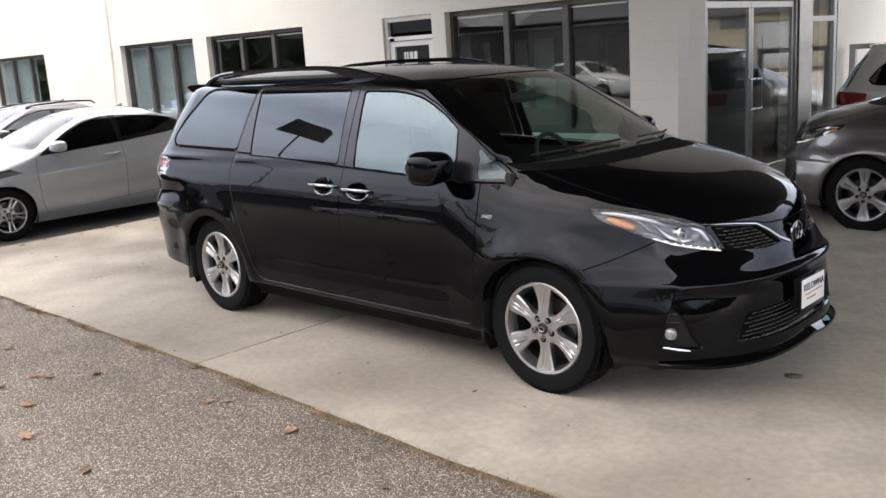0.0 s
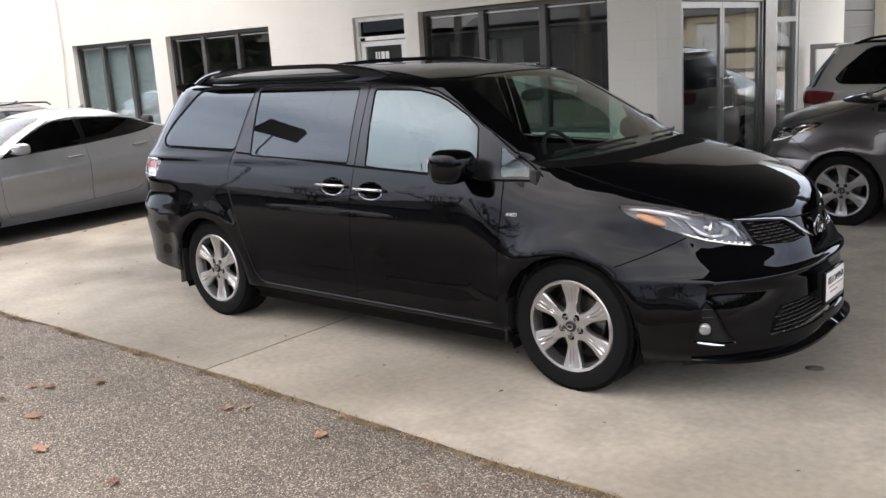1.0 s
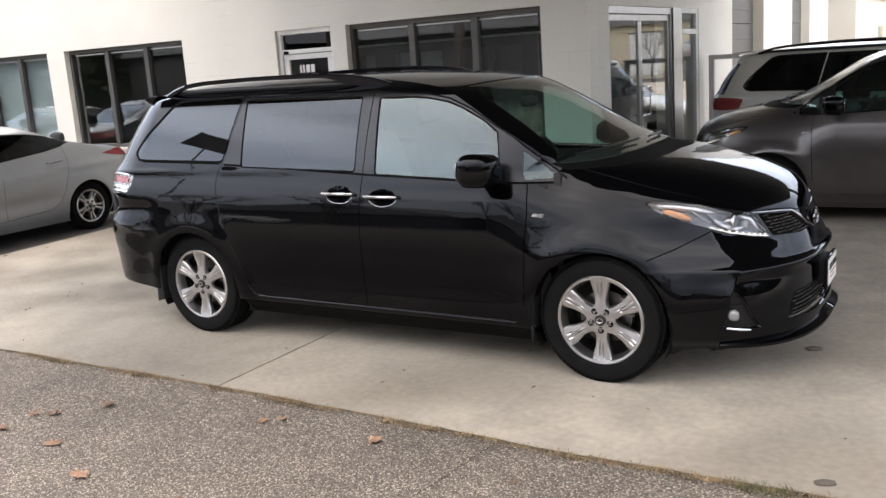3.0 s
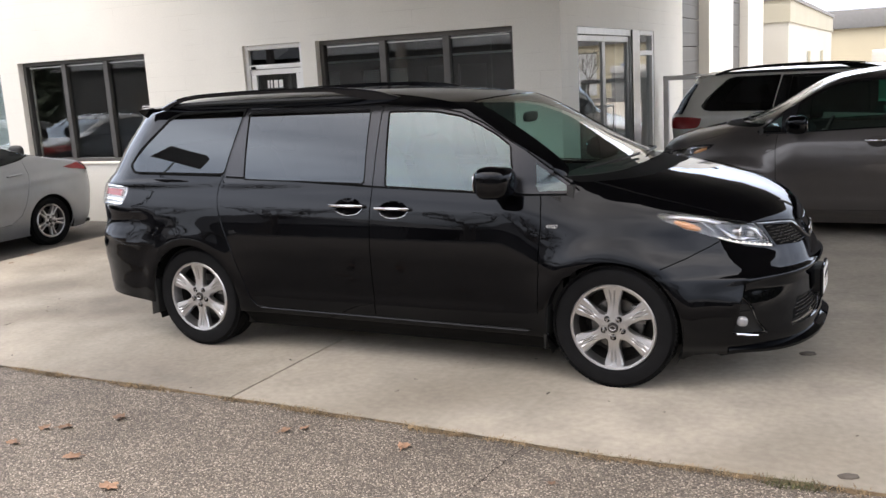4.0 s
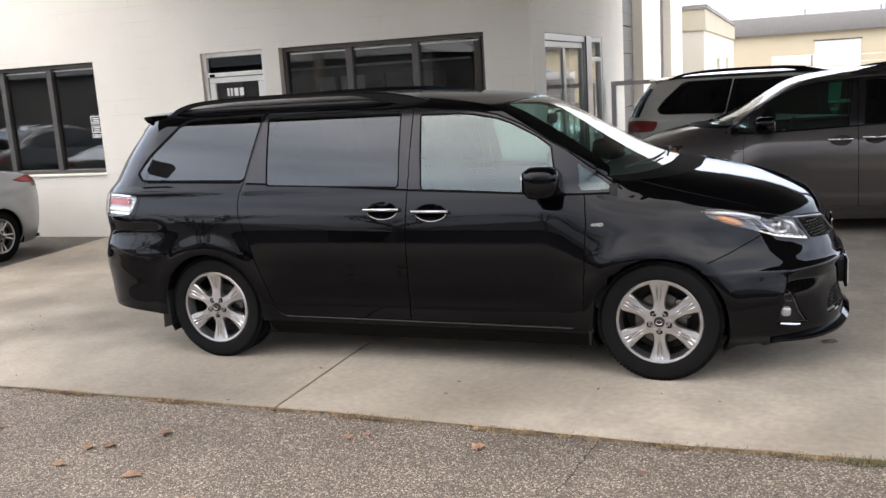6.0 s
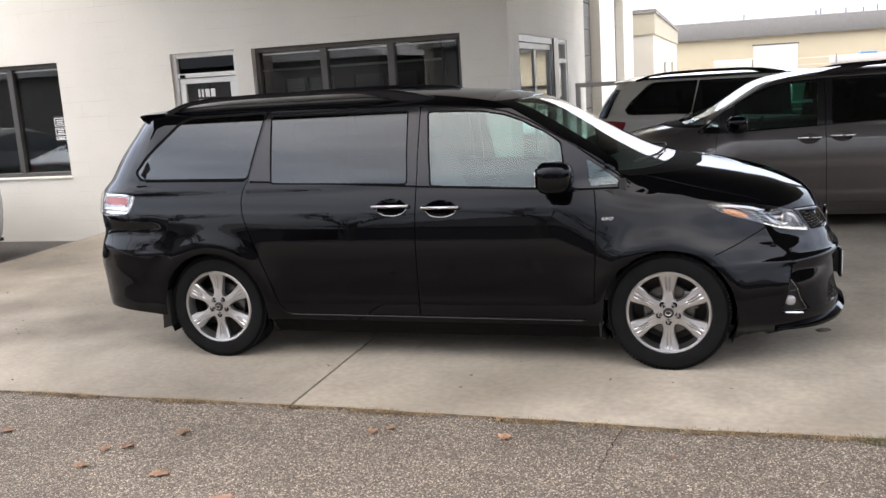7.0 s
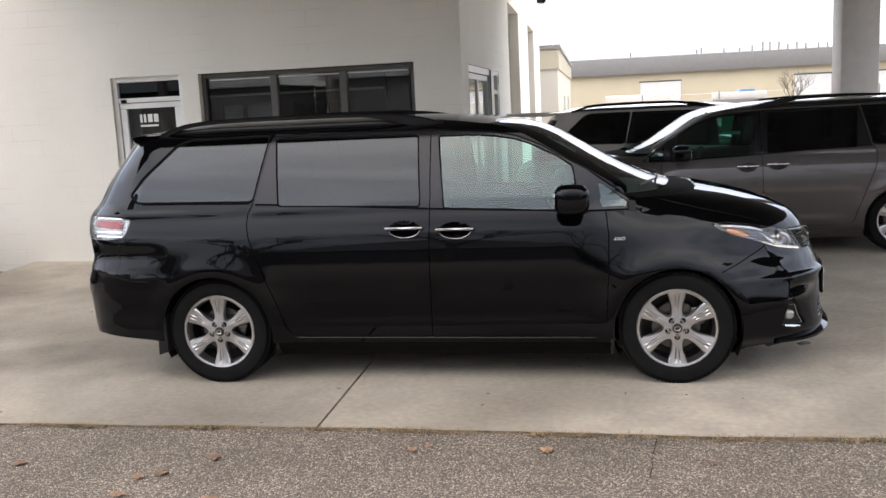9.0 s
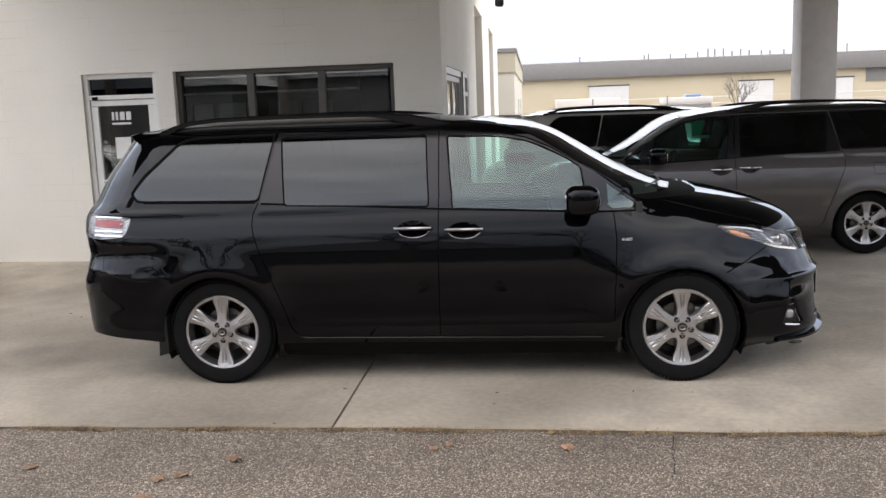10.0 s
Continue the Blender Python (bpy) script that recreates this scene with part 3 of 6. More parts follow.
# VAN SPEC: height, inset of the side, nose, start of the nose's curve, its exponents, tail, start of the tail's curve, its exponents
VAN = (
    (0.17, 0.150, 4.00, 2.50, 4.5, 2.6, -0.98, -0.50, 2.6, 5.0),
    (0.22, 0.115, 4.05, 2.40, 4.8, 2.5, -1.02, -0.50, 2.6, 5.0),
    (0.30, 0.044, 4.06, 2.40, 4.9, 2.5, -1.06, -0.50, 2.6, 5.0),
    (0.45, 0.017, 4.035, 2.40, 4.9, 2.5, -1.08, -0.50, 2.6, 5.0),
    (0.58, 0.007, 4.03, 2.40, 4.2, 2.5, -1.085, -0.50, 2.6, 5.0),
    (0.64, 0.005, 4.06, 2.40, 3.6, 2.5, -1.09, -0.50, 2.6, 5.0),
    (0.668, 0.004, 4.034, 2.40, 3.4, 2.5, -1.088, -0.50, 2.6, 5.0),
    (0.72, 0.002, 4.012, 2.40, 3.0, 2.5, -1.08, -0.50, 2.6, 5.0),
    (0.80, 0.004, 3.975, 2.40, 2.6, 2.5, -1.045, -0.50, 2.6, 5.0),
    (0.88, 0.010, 3.945, 2.40, 2.5, 2.5, -1.03, -0.50, 2.6, 5.0),
    (0.94, 0.018, 3.915, 2.40, 2.5, 2.5, -1.04, -0.50, 2.6, 5.0),
    (1.00, 0.030, 3.86, 2.40, 2.5, 2.5, -1.05, -0.50, 2.6, 5.0),
    (1.05, 0.045, 3.77, 2.42, 2.5, 2.5, -1.06, -0.50, 2.6, 5.0),
    (1.10, 0.062, 3.64, 2.45, 2.4, 2.5, -1.06, -0.50, 2.6, 5.0),
    (1.15, 0.080, 3.45, 2.52, 2.2, 2.4, -1.05, -0.50, 2.6, 5.0),
    (1.20, 0.095, 3.20, 2.60, 1.7, 2.4, -1.035, -0.50, 2.4, 4.5),
    (1.25, 0.1125, 2.97, 2.67, 1.25, 2.3, -1.01, -0.50, 2.2, 4.0),
    (1.35, 0.1505, 2.74, 2.53, 1.15, 2.2, -0.965, -0.48, 2.0, 4.0),
    (1.45, 0.1925, 2.56, 2.36, 1.15, 2.2, -0.90, -0.45, 2.0, 4.0),
    (1.55, 0.238, 2.39, 2.19, 1.15, 2.2, -0.82, -0.42, 2.0, 4.0),
    (1.62, 0.2735, 2.26, 2.06, 1.15, 2.2, -0.765, -0.40, 2.0, 4.0),
    (1.66, 0.306, 2.16, 1.95, 1.15, 2.2, -0.735, -0.38, 2.0, 4.0),
    (1.69, 0.372, 2.03, 1.75, 1.3, 2.3, -0.70, -0.30, 2.0, 3.5),
    (1.71, 0.432, 1.90, 1.56, 1.6, 2.4, -0.63, -0.2, 2.0, 3.0),
    (1.73, 0.502, 1.70, 1.30, 1.8, 2.4, -0.53, -0.05, 2.0, 2.7),
    (1.745, 0.580, 1.48, 1.02, 2.0, 2.4, -0.40, 0.05, 2.0, 2.4),
    (1.755, 0.690, 1.20, 0.80, 2.0, 2.4, -0.25, 0.15, 2.0, 2.4),
    (1.76, 0.9925, 0.95, 0.60, 2.0, 2.4, 0.0, 0.25, 2.0, 2.4),
)


def van_bulge(x, z):
    """Flared arches over the wheels and a drawn-in lower door."""
    out = 0.0
    for cx, amp in ((0.0, 0.016), (3.03, 0.020)):
        r = np.sqrt((x - cx) ** 2 + (z - 0.36) ** 2)
        out = out + amp * np.exp(-(((r - 0.42) / 0.085) ** 2)) * np.clip((z - 0.1) / 0.2, 0, 1)
    tail = np.clip((-0.30 - x) / 0.15, 0, 1)
    ridge = 0.735 + 0.07 * np.clip((-0.45 - x) / 0.4, 0, 1)
    out = out + tail * (0.022 * np.exp(-np.abs(z - ridge) / 0.05) - 0.014 * np.exp(-(((z - 0.90) / 0.06) ** 2)) - 0.012 * np.exp(-(((z - 0.50) / 0.10) ** 2)))
    line = np.interp(z, (0.40, 0.56, 0.63, 0.74, 0.845, 0.9), (3.70, 3.71, 3.74, 3.67, 3.58, 3.53))
    band = np.clip((z - 0.36) / 0.14, 0, 1) * np.clip((0.90 - z) / 0.10, 0, 1)
    out = out + 0.020 * np.exp(-np.abs(x - line) / 0.05) * band
    mid = np.clip((x - 0.45) / 0.3, 0, 1) * np.clip((2.6 - x) / 0.3, 0, 1)
    out = out - 0.010 * mid * np.clip((z - 0.405) / 0.035, 0, 1) * np.clip((0.78 - z) / 0.34, 0, 1)
    belt = 0.0075 * np.clip((0.30 - x) / 0.7, 0, 1) * np.clip((x + 0.95) / 0.2, 0, 1) + 0.005 * np.clip((1.15 - x) / 0.7, 0, 1) * np.clip((x - 0.27) / 0.03, 0, 1)
    out = out + belt * np.exp(-(((z - 1.168) / 0.024) ** 2))
    t = np.clip((x - 2.35) / 0.5, 0, 1)
    up = np.clip(z - 0.72, 0, 0.45)
    return out - 0.23 * t * t * (3 - 2 * t) * up * up / (up + 0.07)


van_body = Body(0.9925, VAN, van_bulge)
# END VAN SPEC


def side_poly(body, pts, r=0.0, step=0.08):
    pts = rounded(pts, r) if r else pts
    fine = []
    for (x1, z1), (x2, z2) in zip(pts, pts[1:] + pts[:1]):
        fine += dense([(x1, z1), (x2, z2)], 0.026 if max(z1, z2) > 1.2 else step, False)[:-1]
    return [body.uv_of(x, z) for x, z in fine]


def side_strip(body, pts, width=0.007):
    return [body.uv_of(x, z) for x, z in strip(pts, width)]


def arch_poly(body, cx, cz, r, rear=1.0):
    pts = [(cx + r * math.cos(a), cz + r * math.sin(a)) for a in np.linspace(-0.5, math.pi + 0.5, 34)]
    pts += [(cx - r * 0.95, 0.05), (cx + r * 0.95, 0.05)]
    return [body.uv_of(x, max(z, body.zs[0] - 0.0)) for x, z in pts]


def wheel(parent, name, m, R=0.36, rim=0.25, width=0.235, spokes=6, double=False, turn=0.0):
    """Tyre, rim, spokes, disc and nuts, facing -y; the origin lies on the hub's face."""
    hub = part(name, lathe([(rim - 0.012, 0.03), (rim - 0.005, 0.0), (rim + 0.006, -0.012), (rim + 0.02, -0.016), (R - 0.055, -0.022), (R - 0.025, -0.014), (R - 0.012, 0.008),
                              (R - 0.006, 0.035), (R - 0.005, width / 2 - 0.01), (R - 0.006, width - 0.05), (R - 0.02, width - 0.02), (rim, width - 0.01)], 64), M["rubber"], parent, "", m)
    tread = bmesh.new()
    for k in range(88):
        a = 2 * math.pi * k / 88
        for y0, y1, skew in ((0.004, 0.045, 0.05), (0.055, 0.085, -0.04), (width - 0.115, width - 0.085, 0.04), (width - 0.075, width - 0.035, -0.05)):
            b = box(-0.0102, y0, -0.010, 0.0102, y1, 0.0015)
            b.transform(Matrix.Rotation(a, 4, "Y") @ Matrix.Translation((0, 0, R + 0.001 if 0.03 < (y0 + y1) / 2 < width - 0.03 else R - 0.0005)) @ Matrix.Rotation(skew * 4, 4, "Z"))
            joined(tread, b)
    part("tread", tread, M["rubber"], hub)["kind"] = "stuff"
    part("rim", lathe([(rim + 0.003, -0.009), (rim - 0.003, -0.016), (rim - 0.017, -0.0125), (rim - 0.021, 0.006), (rim - 0.03, 0.05), (rim - 0.035, 0.16), (rim - 0.01, 0.20)], 64), M["alloy"], hub, "bright machined alloy rim")
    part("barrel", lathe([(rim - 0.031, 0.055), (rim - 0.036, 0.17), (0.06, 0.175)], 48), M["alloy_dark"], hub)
    part("brake_disc", lathe([(0.07, 0.085), (0.15, 0.085), (0.155, 0.09), (0.155, 0.11), (0.07, 0.11)], 40), M["disc"], hub)
    part("caliper", box(0.085, 0.06, 0.01, 0.175, 0.125, 0.12, 0.012), M["disc"], hub)
    # spokes: a grid over radius and width, crowned, with two grooves along the middle
    def spoke(half_w, groove):
        bm = bmesh.new()
        rs = np.linspace(0.045, rim - 0.008, 12)
        cols = (-1.0, -0.86, -0.36, -0.22, -0.08, 0.08, 0.22, 0.36, 0.86, 1.0)
        rows = []
        for r in rs:
            t = (r - 0.045) / (rim - 0.053)
            row = []
            for c in cols:
                y = -0.004 + 0.016 * (1 - t) * t * 2 - 0.010 * t
                y += 0.014 if abs(c) > 0.9 else 0.007 * abs(c) * min(1.0, t * 2.5)
                if abs(c) == 0.22 and 0.3 < t < 0.9:
                    y += groove * min(1, (t - 0.3) * 4)
                row.append(bm.verts.new((half_w(t) * c, y, r)))
            rows.append(row)
        for a, b in zip(rows, rows[1:]):
            for i in range(len(cols) - 1):
                bm.faces.new((a[i], b[i], b[i + 1], a[i + 1]))
        ext = bmesh.ops.extrude_face_region(bm, geom=bm.faces[:])
        for v in ext["geom"]:
            if isinstance(v, bmesh.types.BMVert):
                v.co.y += 0.03
        bmesh.ops.recalc_face_normals(bm, faces=bm.faces[:])
        return bm
    if double:
        data = mesh_of("spoke", spoke(lambda t: 0.017 - 0.004 * t, 0.0), 30)
        for k in range(spokes):
            for s in (-1, 1):
                part("spoke", data, M["alloy"], hub, m=Matrix.Rotation(2 * math.pi * k / spokes + turn + s * 0.16, 4, "Y"))
    else:
        width_at = pchip((0, 0.3, 0.5, 0.75, 1.0), (0.052, 0.033, 0.037, 0.050, 0.061))
        data = mesh_of("spoke", spoke(lambda t: float(width_at(t)), 0.009), 30)
        for k in range(spokes):
            part("spoke", data, M["alloy"], hub, m=Matrix.Rotation(2 * math.pi * k / spokes + turn, 4, "Y"))
    part("hub_disc", lathe([(0.0, -0.002), (0.06, 0.0), (0.085, 0.006), (0.09, 0.03)], 32), M["alloy"], hub)
    cap = part("centre_cap", lathe([(0.0, -0.016), (0.026, -0.014), (0.031, -0.008), (0.031, 0.0)], 28), M["alloy_dark"], hub, "dark centre cap")
    part("cap_ring", tube([(0.018 * math.cos(a), -0.016, 0.013 * math.sin(a)) for a in np.linspace(0, 2 * math.pi, 17)[:-1]], 0.0022, 5, True), M["alloy"], cap)
    nut = mesh_of("wheel_nut", lathe([(0.0, -0.011), (0.008, -0.010), (0.0112, -0.002), (0.0112, 0.004)], 12), 30)
    recess = mesh_of("nut_recess", lathe([(0.0, -0.0015), (0.0160, -0.0022), (0.0182, -0.003), (0.0192, 0.002)], 16), 30)
    for k in range(5):
        a = 2 * math.pi * k / 5
        part("nut_recess", recess, M["seam"], hub, m=Matrix.Translation((0.058 * math.sin(a + math.pi), -0.001, 0.058 * math.cos(a + math.pi))))
        part("wheel_nut", nut, M["dark_chrome"], hub, m=Matrix.Translation((0.058 * math.sin(a + math.pi), -0.002, 0.058 * math.cos(a + math.pi))))
    return hub


def van_regions():
    b = van_body
    S = lambda pts, r=0.0: side_poly(b, pts, r)
    L = lambda pts, w=0.007: side_strip(b, pts, w)
    F = lambda pts, r=0.0, step=0.05: [b.uv_front(y, z) for y, z in dense(rounded(pts, r) if r else pts, step)]
    FL = lambda pts, w: [b.uv_front(y, z) for y, z in strip(pts, w)]
    reg = [("void", S([(3.40, 0.16), (3.46, 0.205), (3.55, 0.215), (3.70, 0.215)])[:-1] + F([(0.80, 0.215), (0.40, 0.22), (-0.001, 0.225)], 0, 0.06)[:-4] + [(1.001, float(b.v_of(0.225))), (1.001, -0.001)])]
    tail = [(-0.34, 0.17), (-0.36, 0.298), (-0.62, 0.322), (-0.865, 0.344)]
    reg.append(("void", [(b.uv_of(-0.34, 0.17)[0], -0.001)] + [b.uv_of(x, z) for x, z in dense(tail, 0.08, False)] + [(-0.001, float(b.v_of(0.349))), (-0.001, -0.001)]))
    reg += [("arch", arch_poly(b, 0.0, 0.355, 0.392)), ("arch", arch_poly(b, 3.03, 0.355, 0.392))]
    reg.append(("quarter", S([(-0.537, 1.256), (-0.575, 1.300), (-0.50, 1.40), (-0.27, 1.615), (-0.19, 1.645), (0.375, 1.652), (0.287, 1.24), (-0.45, 1.252)], 0.03)))
    reg.append(("slot", L([(-0.50, 1.238), (0.27, 1.222)], 0.012)))
    reg.append(("slider_window", S([(0.435, 1.63), (1.40, 1.62), (1.42, 1.178), (0.473, 1.205)], 0.02)))
    reg.append(("front_window", S([(1.548, 1.608), (1.80, 1.603), (1.90, 1.595), (2.05, 1.567), (2.15, 1.53), (2.31, 1.452), (2.398, 1.39), (2.415, 1.29), (2.43, 1.125), (1.585, 1.162)], 0.015)))
    reg.append(("sail_window", S([(2.560, 1.292), (2.580, 1.130), (2.778, 1.131)], 0.02)))
    for pts in ([(-0.537, 1.250), (-0.585, 1.300), (-0.51, 1.405), (-0.275, 1.622), (-0.19, 1.652), (0.378, 1.656), (0.287, 1.235)], [(0.435, 1.63), (1.40, 1.62), (1.42, 1.178), (0.473, 1.205)],
                [(1.548, 1.608), (1.80, 1.603), (1.90, 1.595), (2.05, 1.567), (2.15, 1.53), (2.31, 1.452), (2.398, 1.39), (2.415, 1.29), (2.43, 1.125), (1.585, 1.162)]):
        for a, e in zip(pts, pts[1:] + pts[:1]):
            reg.append(("seal", L([a, e], 0.020)))
    reg.append(("slot", L([(0.31, 1.216), (1.0, 1.184), (1.5, 1.156), (2.55, 1.112), (2.79, 1.108)], 0.013)))
    reg.append(("slot", L([(0.41, 1.662), (1.46, 1.655), (1.89, 1.625), (2.05, 1.593), (2.21, 1.528), (2.49, 1.371), (2.62, 1.275), (2.815, 1.128)], 0.009)))
    glass_edge = [(0.785, 1.212), (0.70, 1.33), (0.66, 1.41), (0.605, 1.56), (0.575, 1.655)]
    reg.append(("windscreen", F(glass_edge + [(0.30, 1.668), (-0.001, 1.672), (-0.001, 1.232), (0.40, 1.228)], 0, 0.04)))
    reg.append(("cowl", F([(0.80, 1.212), (0.785, 1.172), (0.40, 1.19), (-0.001, 1.197), (-0.001, 1.232), (0.40, 1.228), (0.785, 1.212)], 0, 0.04)))
    reg.append(("rear_window", dense([(-0.001, float(b.v_of(1.2))), (0.12, float(b.v_of(1.2))), (0.11, float(b.v_of(1.58))), (-0.001, float(b.v_of(1.6)))], 0.05)))
    reg.append(("headlamp", F([(0.810, 1.000), (0.775, 1.000), (0.712, 0.978), (0.645, 0.947), (0.565, 0.914), (0.548, 0.86), (0.526, 0.782), (0.60, 0.796), (0.683, 0.821), (0.748, 0.866), (0.796, 0.914), (0.814, 0.95)], 0.012, 0.03)))
    reg.append(("chrome_strip", FL([(0.56, 0.914), (0.42, 0.903), (0.31, 0.888), (0.24, 0.85), (0.17, 0.80), (0.09, 0.765)], (0.003, 0.003, 0.004, 0.008, 0.012, 0.010))))
    reg.append(("grille", F([(0.54, 0.905), (0.31, 0.88), (0.24, 0.84), (0.16, 0.775), (0.30, 0.768), (0.515, 0.786)], 0.01, 0.03)))
    reg.append(("lower_grille", F([(0.575, 0.345), (0.545, 0.42), (0.50, 0.485), (0.30, 0.485), (-0.001, 0.485), (-0.001, 0.335), (0.25, 0.335)], 0.012, 0.04)))
    reg.append(("fog_pocket", F([(0.845, 0.345), (0.84, 0.50), (0.815, 0.56), (0.785, 0.50), (0.755, 0.40), (0.72, 0.335)], 0.012, 0.03)))
    for cx, cz in ((1.325, 1.032), (1.655, 1.017)):
        reg.append(("cup_rear" if cx < 1.5 else "cup_front", [b.uv_of(cx + 0.105 * math.cos(a), cz + 0.055 * math.sin(a)) for a in np.linspace(0, 2 * math.pi, 22)[:-1]]))
    tl = [(-1.0, 1.145), (-0.90, 1.163), (-0.70, 1.16), (-0.575, 1.145), (-0.60, 1.06), (-0.635, 1.02), (-0.80, 1.005), (-0.995, 1.015)]
    reg.append(("tail_red", S([(-0.86, 1.138), (-0.64, 1.13), (-0.645, 1.082), (-0.86, 1.09)], 0.015)))
    reg.append(("tail_lamp", S(tl, 0.02)))
    reg.append(("seam", L([(0.295, 1.225), (0.26, 1.15), (0.255, 1.08), (0.27, 1.0), (0.37, 0.74), (0.455, 0.52), (0.49, 0.40), (0.53, 0.338), (0.62, 0.328)])))
    reg.append(("seam", L([(1.49, 1.648), (1.49, 1.16), (1.478, 0.318)])))
    reg.append(("seam", L([(2.605, 1.112), (2.62, 0.95), (2.60, 0.44), (2.57, 0.36), (2.50, 0.318), (0.62, 0.328)])))
    reg.append(("seam", L([(3.30, 0.71), (3.42, 0.758), (3.55, 0.822), (3.59, 0.845)], 0.006)))
    reg.append(("seam", L([(2.79, 1.205), (2.92, 1.165), (3.15, 1.102), (3.36, 1.048), (3.50, 1.010), (3.56, 0.988)], 0.006)))
    reg.append(("seam", FL([(0.565, 0.921), (0.42, 0.913), (0.31, 0.898), (0.23, 0.88), (-0.001, 0.868)], 0.007)))
    reg.append(("seam", L([(-0.80, 1.005), (-0.78, 0.80), (-0.60, 0.735), (-0.39, 0.73)], 0.005)))
    reg.append(("fuel_seam", L([(-0.22, 0.93), (-0.22, 1.06), (-0.06, 1.06), (-0.06, 0.93), (-0.22, 0.93)], 0.006)))
    reg.append(("pillar", S([(0.30, 1.215), (0.405, 1.66), (1.46, 1.652), (1.89, 1.622), (2.05, 1.59), (2.21, 1.525), (2.49, 1.368), (2.62, 1.272), (2.815, 1.125), (2.79, 1.108), (2.55, 1.108), (1.5, 1.152)])))
    reg.append(("sliding_door", S([(0.295, 1.225), (0.26, 1.15), (0.255, 1.08), (0.27, 1.0), (0.37, 0.74), (0.455, 0.52), (0.49, 0.40), (0.53, 0.338), (1.478, 0.318), (1.49, 1.16)])))
    reg.append(("front_door", S([(1.49, 1.16), (1.478, 0.318), (2.50, 0.318), (2.57, 0.36), (2.60, 0.44), (2.62, 0.95), (2.605, 1.112)])))
    hood = [(2.79, 1.205), (2.92, 1.165), (3.15, 1.102), (3.36, 1.048), (3.50, 1.010), (3.56, 0.988)]
    reg.append(("bonnet", [b.uv_of(x, z) for x, z in dense(hood, 0.06, False)] + F([(0.70, 0.972), (0.645, 0.947), (0.565, 0.921), (0.42, 0.913), (0.31, 0.898), (0.23, 0.88), (-0.001, 0.868)], 0, 0.05)[:-1] + [(1.001, float(b.v_of(0.868))), (1.001, float(b.v_of(1.2)))] + F([(-0.001, 1.197), (0.40, 1.19), (0.785, 1.172)])[:-8]))
    nose = [b.uv_of(x, z) for x, z in dense([(3.42, 0.17), (3.30, 0.71), (3.42, 0.758), (3.55, 0.822), (3.59, 0.845)], 0.06, False)]
    reg.append(("front_bumper", nose + [(1.001, float(b.v_of(0.868))), (1.001, 0.0)]))
    reg.append(("rocker", S([(0.42, 0.17), (0.42, 0.285), (2.64, 0.275), (2.64, 0.17)])))
    return reg


van_cut = skin(van_body, van_regions())


def surf(b, pts, off=0.0, front=False, s=1):
    """Points on the skin, set out by off; s = -1 for the far side."""
    out = []
    for p in pts:
        u, v = b.uv_front(*p) if front else b.uv_of(*p)
        q = b.at(u, v) + b.normal(u, v) * off
        out.append(Vector((q[0], q[1] * s, q[2])))
    return out


def blob(rx, ry, rz, power=3.0, nu=28, nv=18):
    """A rounded box: a superellipsoid."""
    bm = bmesh.new()
    rows = []
    f = lambda c: math.copysign(abs(c) ** (2 / power), c)
    for j in range(nv + 1):
        a = -math.pi / 2 + math.pi * j / nv
        rows.append([bm.verts.new((rx * f(math.cos(a)) * f(math.cos(2 * math.pi * i / nu)), ry * f(math.cos(a)) * f(math.sin(2 * math.pi * i / nu)), rz * f(math.sin(a)))) for i in range(nu)])
    for a, b in zip(rows, rows[1:]):
        for i in range(nu):
            bm.faces.new((a[i], a[(i + 1) % nu], b[(i + 1) % nu], b[i]))
    bmesh.ops.remove_doubles(bm, verts=bm.verts[:], dist=1e-5)
    bmesh.ops.recalc_face_normals(bm, faces=bm.faces[:])
    return bm


def hexmesh(b, poly, pitch, rows, s, front=True, off=0.004, skew=0.0):
    """Short staggered bars of a grille, in the outline poly of (y, z)."""
    bm = bmesh.new()
    ys, zs = [p[0] for p in poly], [p[1] for p in poly]
    hz = (max(zs) - min(zs)) / rows
    for j in range(rows + 1):
        z = min(zs) + (j + 0.5) * hz
        y = max(min(ys), 0.0) + (j % 2) * pitch / 2
        while y < max(ys):
            a, c, e = (y - pitch * 0.36, z + skew), (y, z), (y + pitch * 0.36, z - skew)
            if all(inside(poly, np.array([q[0]]), np.array([q[1]]))[0] for q in (a, e)):
                tube(surf(b, [(abs(q[0]), q[1]) for q in (a, c, e)], -0.012 + off, True, s), 0.0038, 5, bm=bm)
            y += pitch
    return bm


def text_bars(name, rows, material, parent, m):
    bm = bmesh.new()
    for x0, x1, z0, z1 in rows:
        box(x0, -0.0015, z0, x1, 0, z1, bm=bm)
    return part(name, bm, material, parent, m=m)


def lettering(name, text, size, material, parent, m, depth=0.0015, shear=0.0):
    cu = bpy.data.curves.new(name, "FONT")
    cu.body, cu.size, cu.extrude, cu.align_x, cu.align_y, cu.shear = text, size, depth, "CENTER", "CENTER", shear
    tmp = bpy.data.objects.new("tmp", cu)
    me = bpy.data.meshes.new_from_object(tmp)
    bpy.data.objects.remove(tmp)
    me.transform(pose(0, 0, 0, 90))
    me.name = name
    return part(name, me, material, parent, m=m)


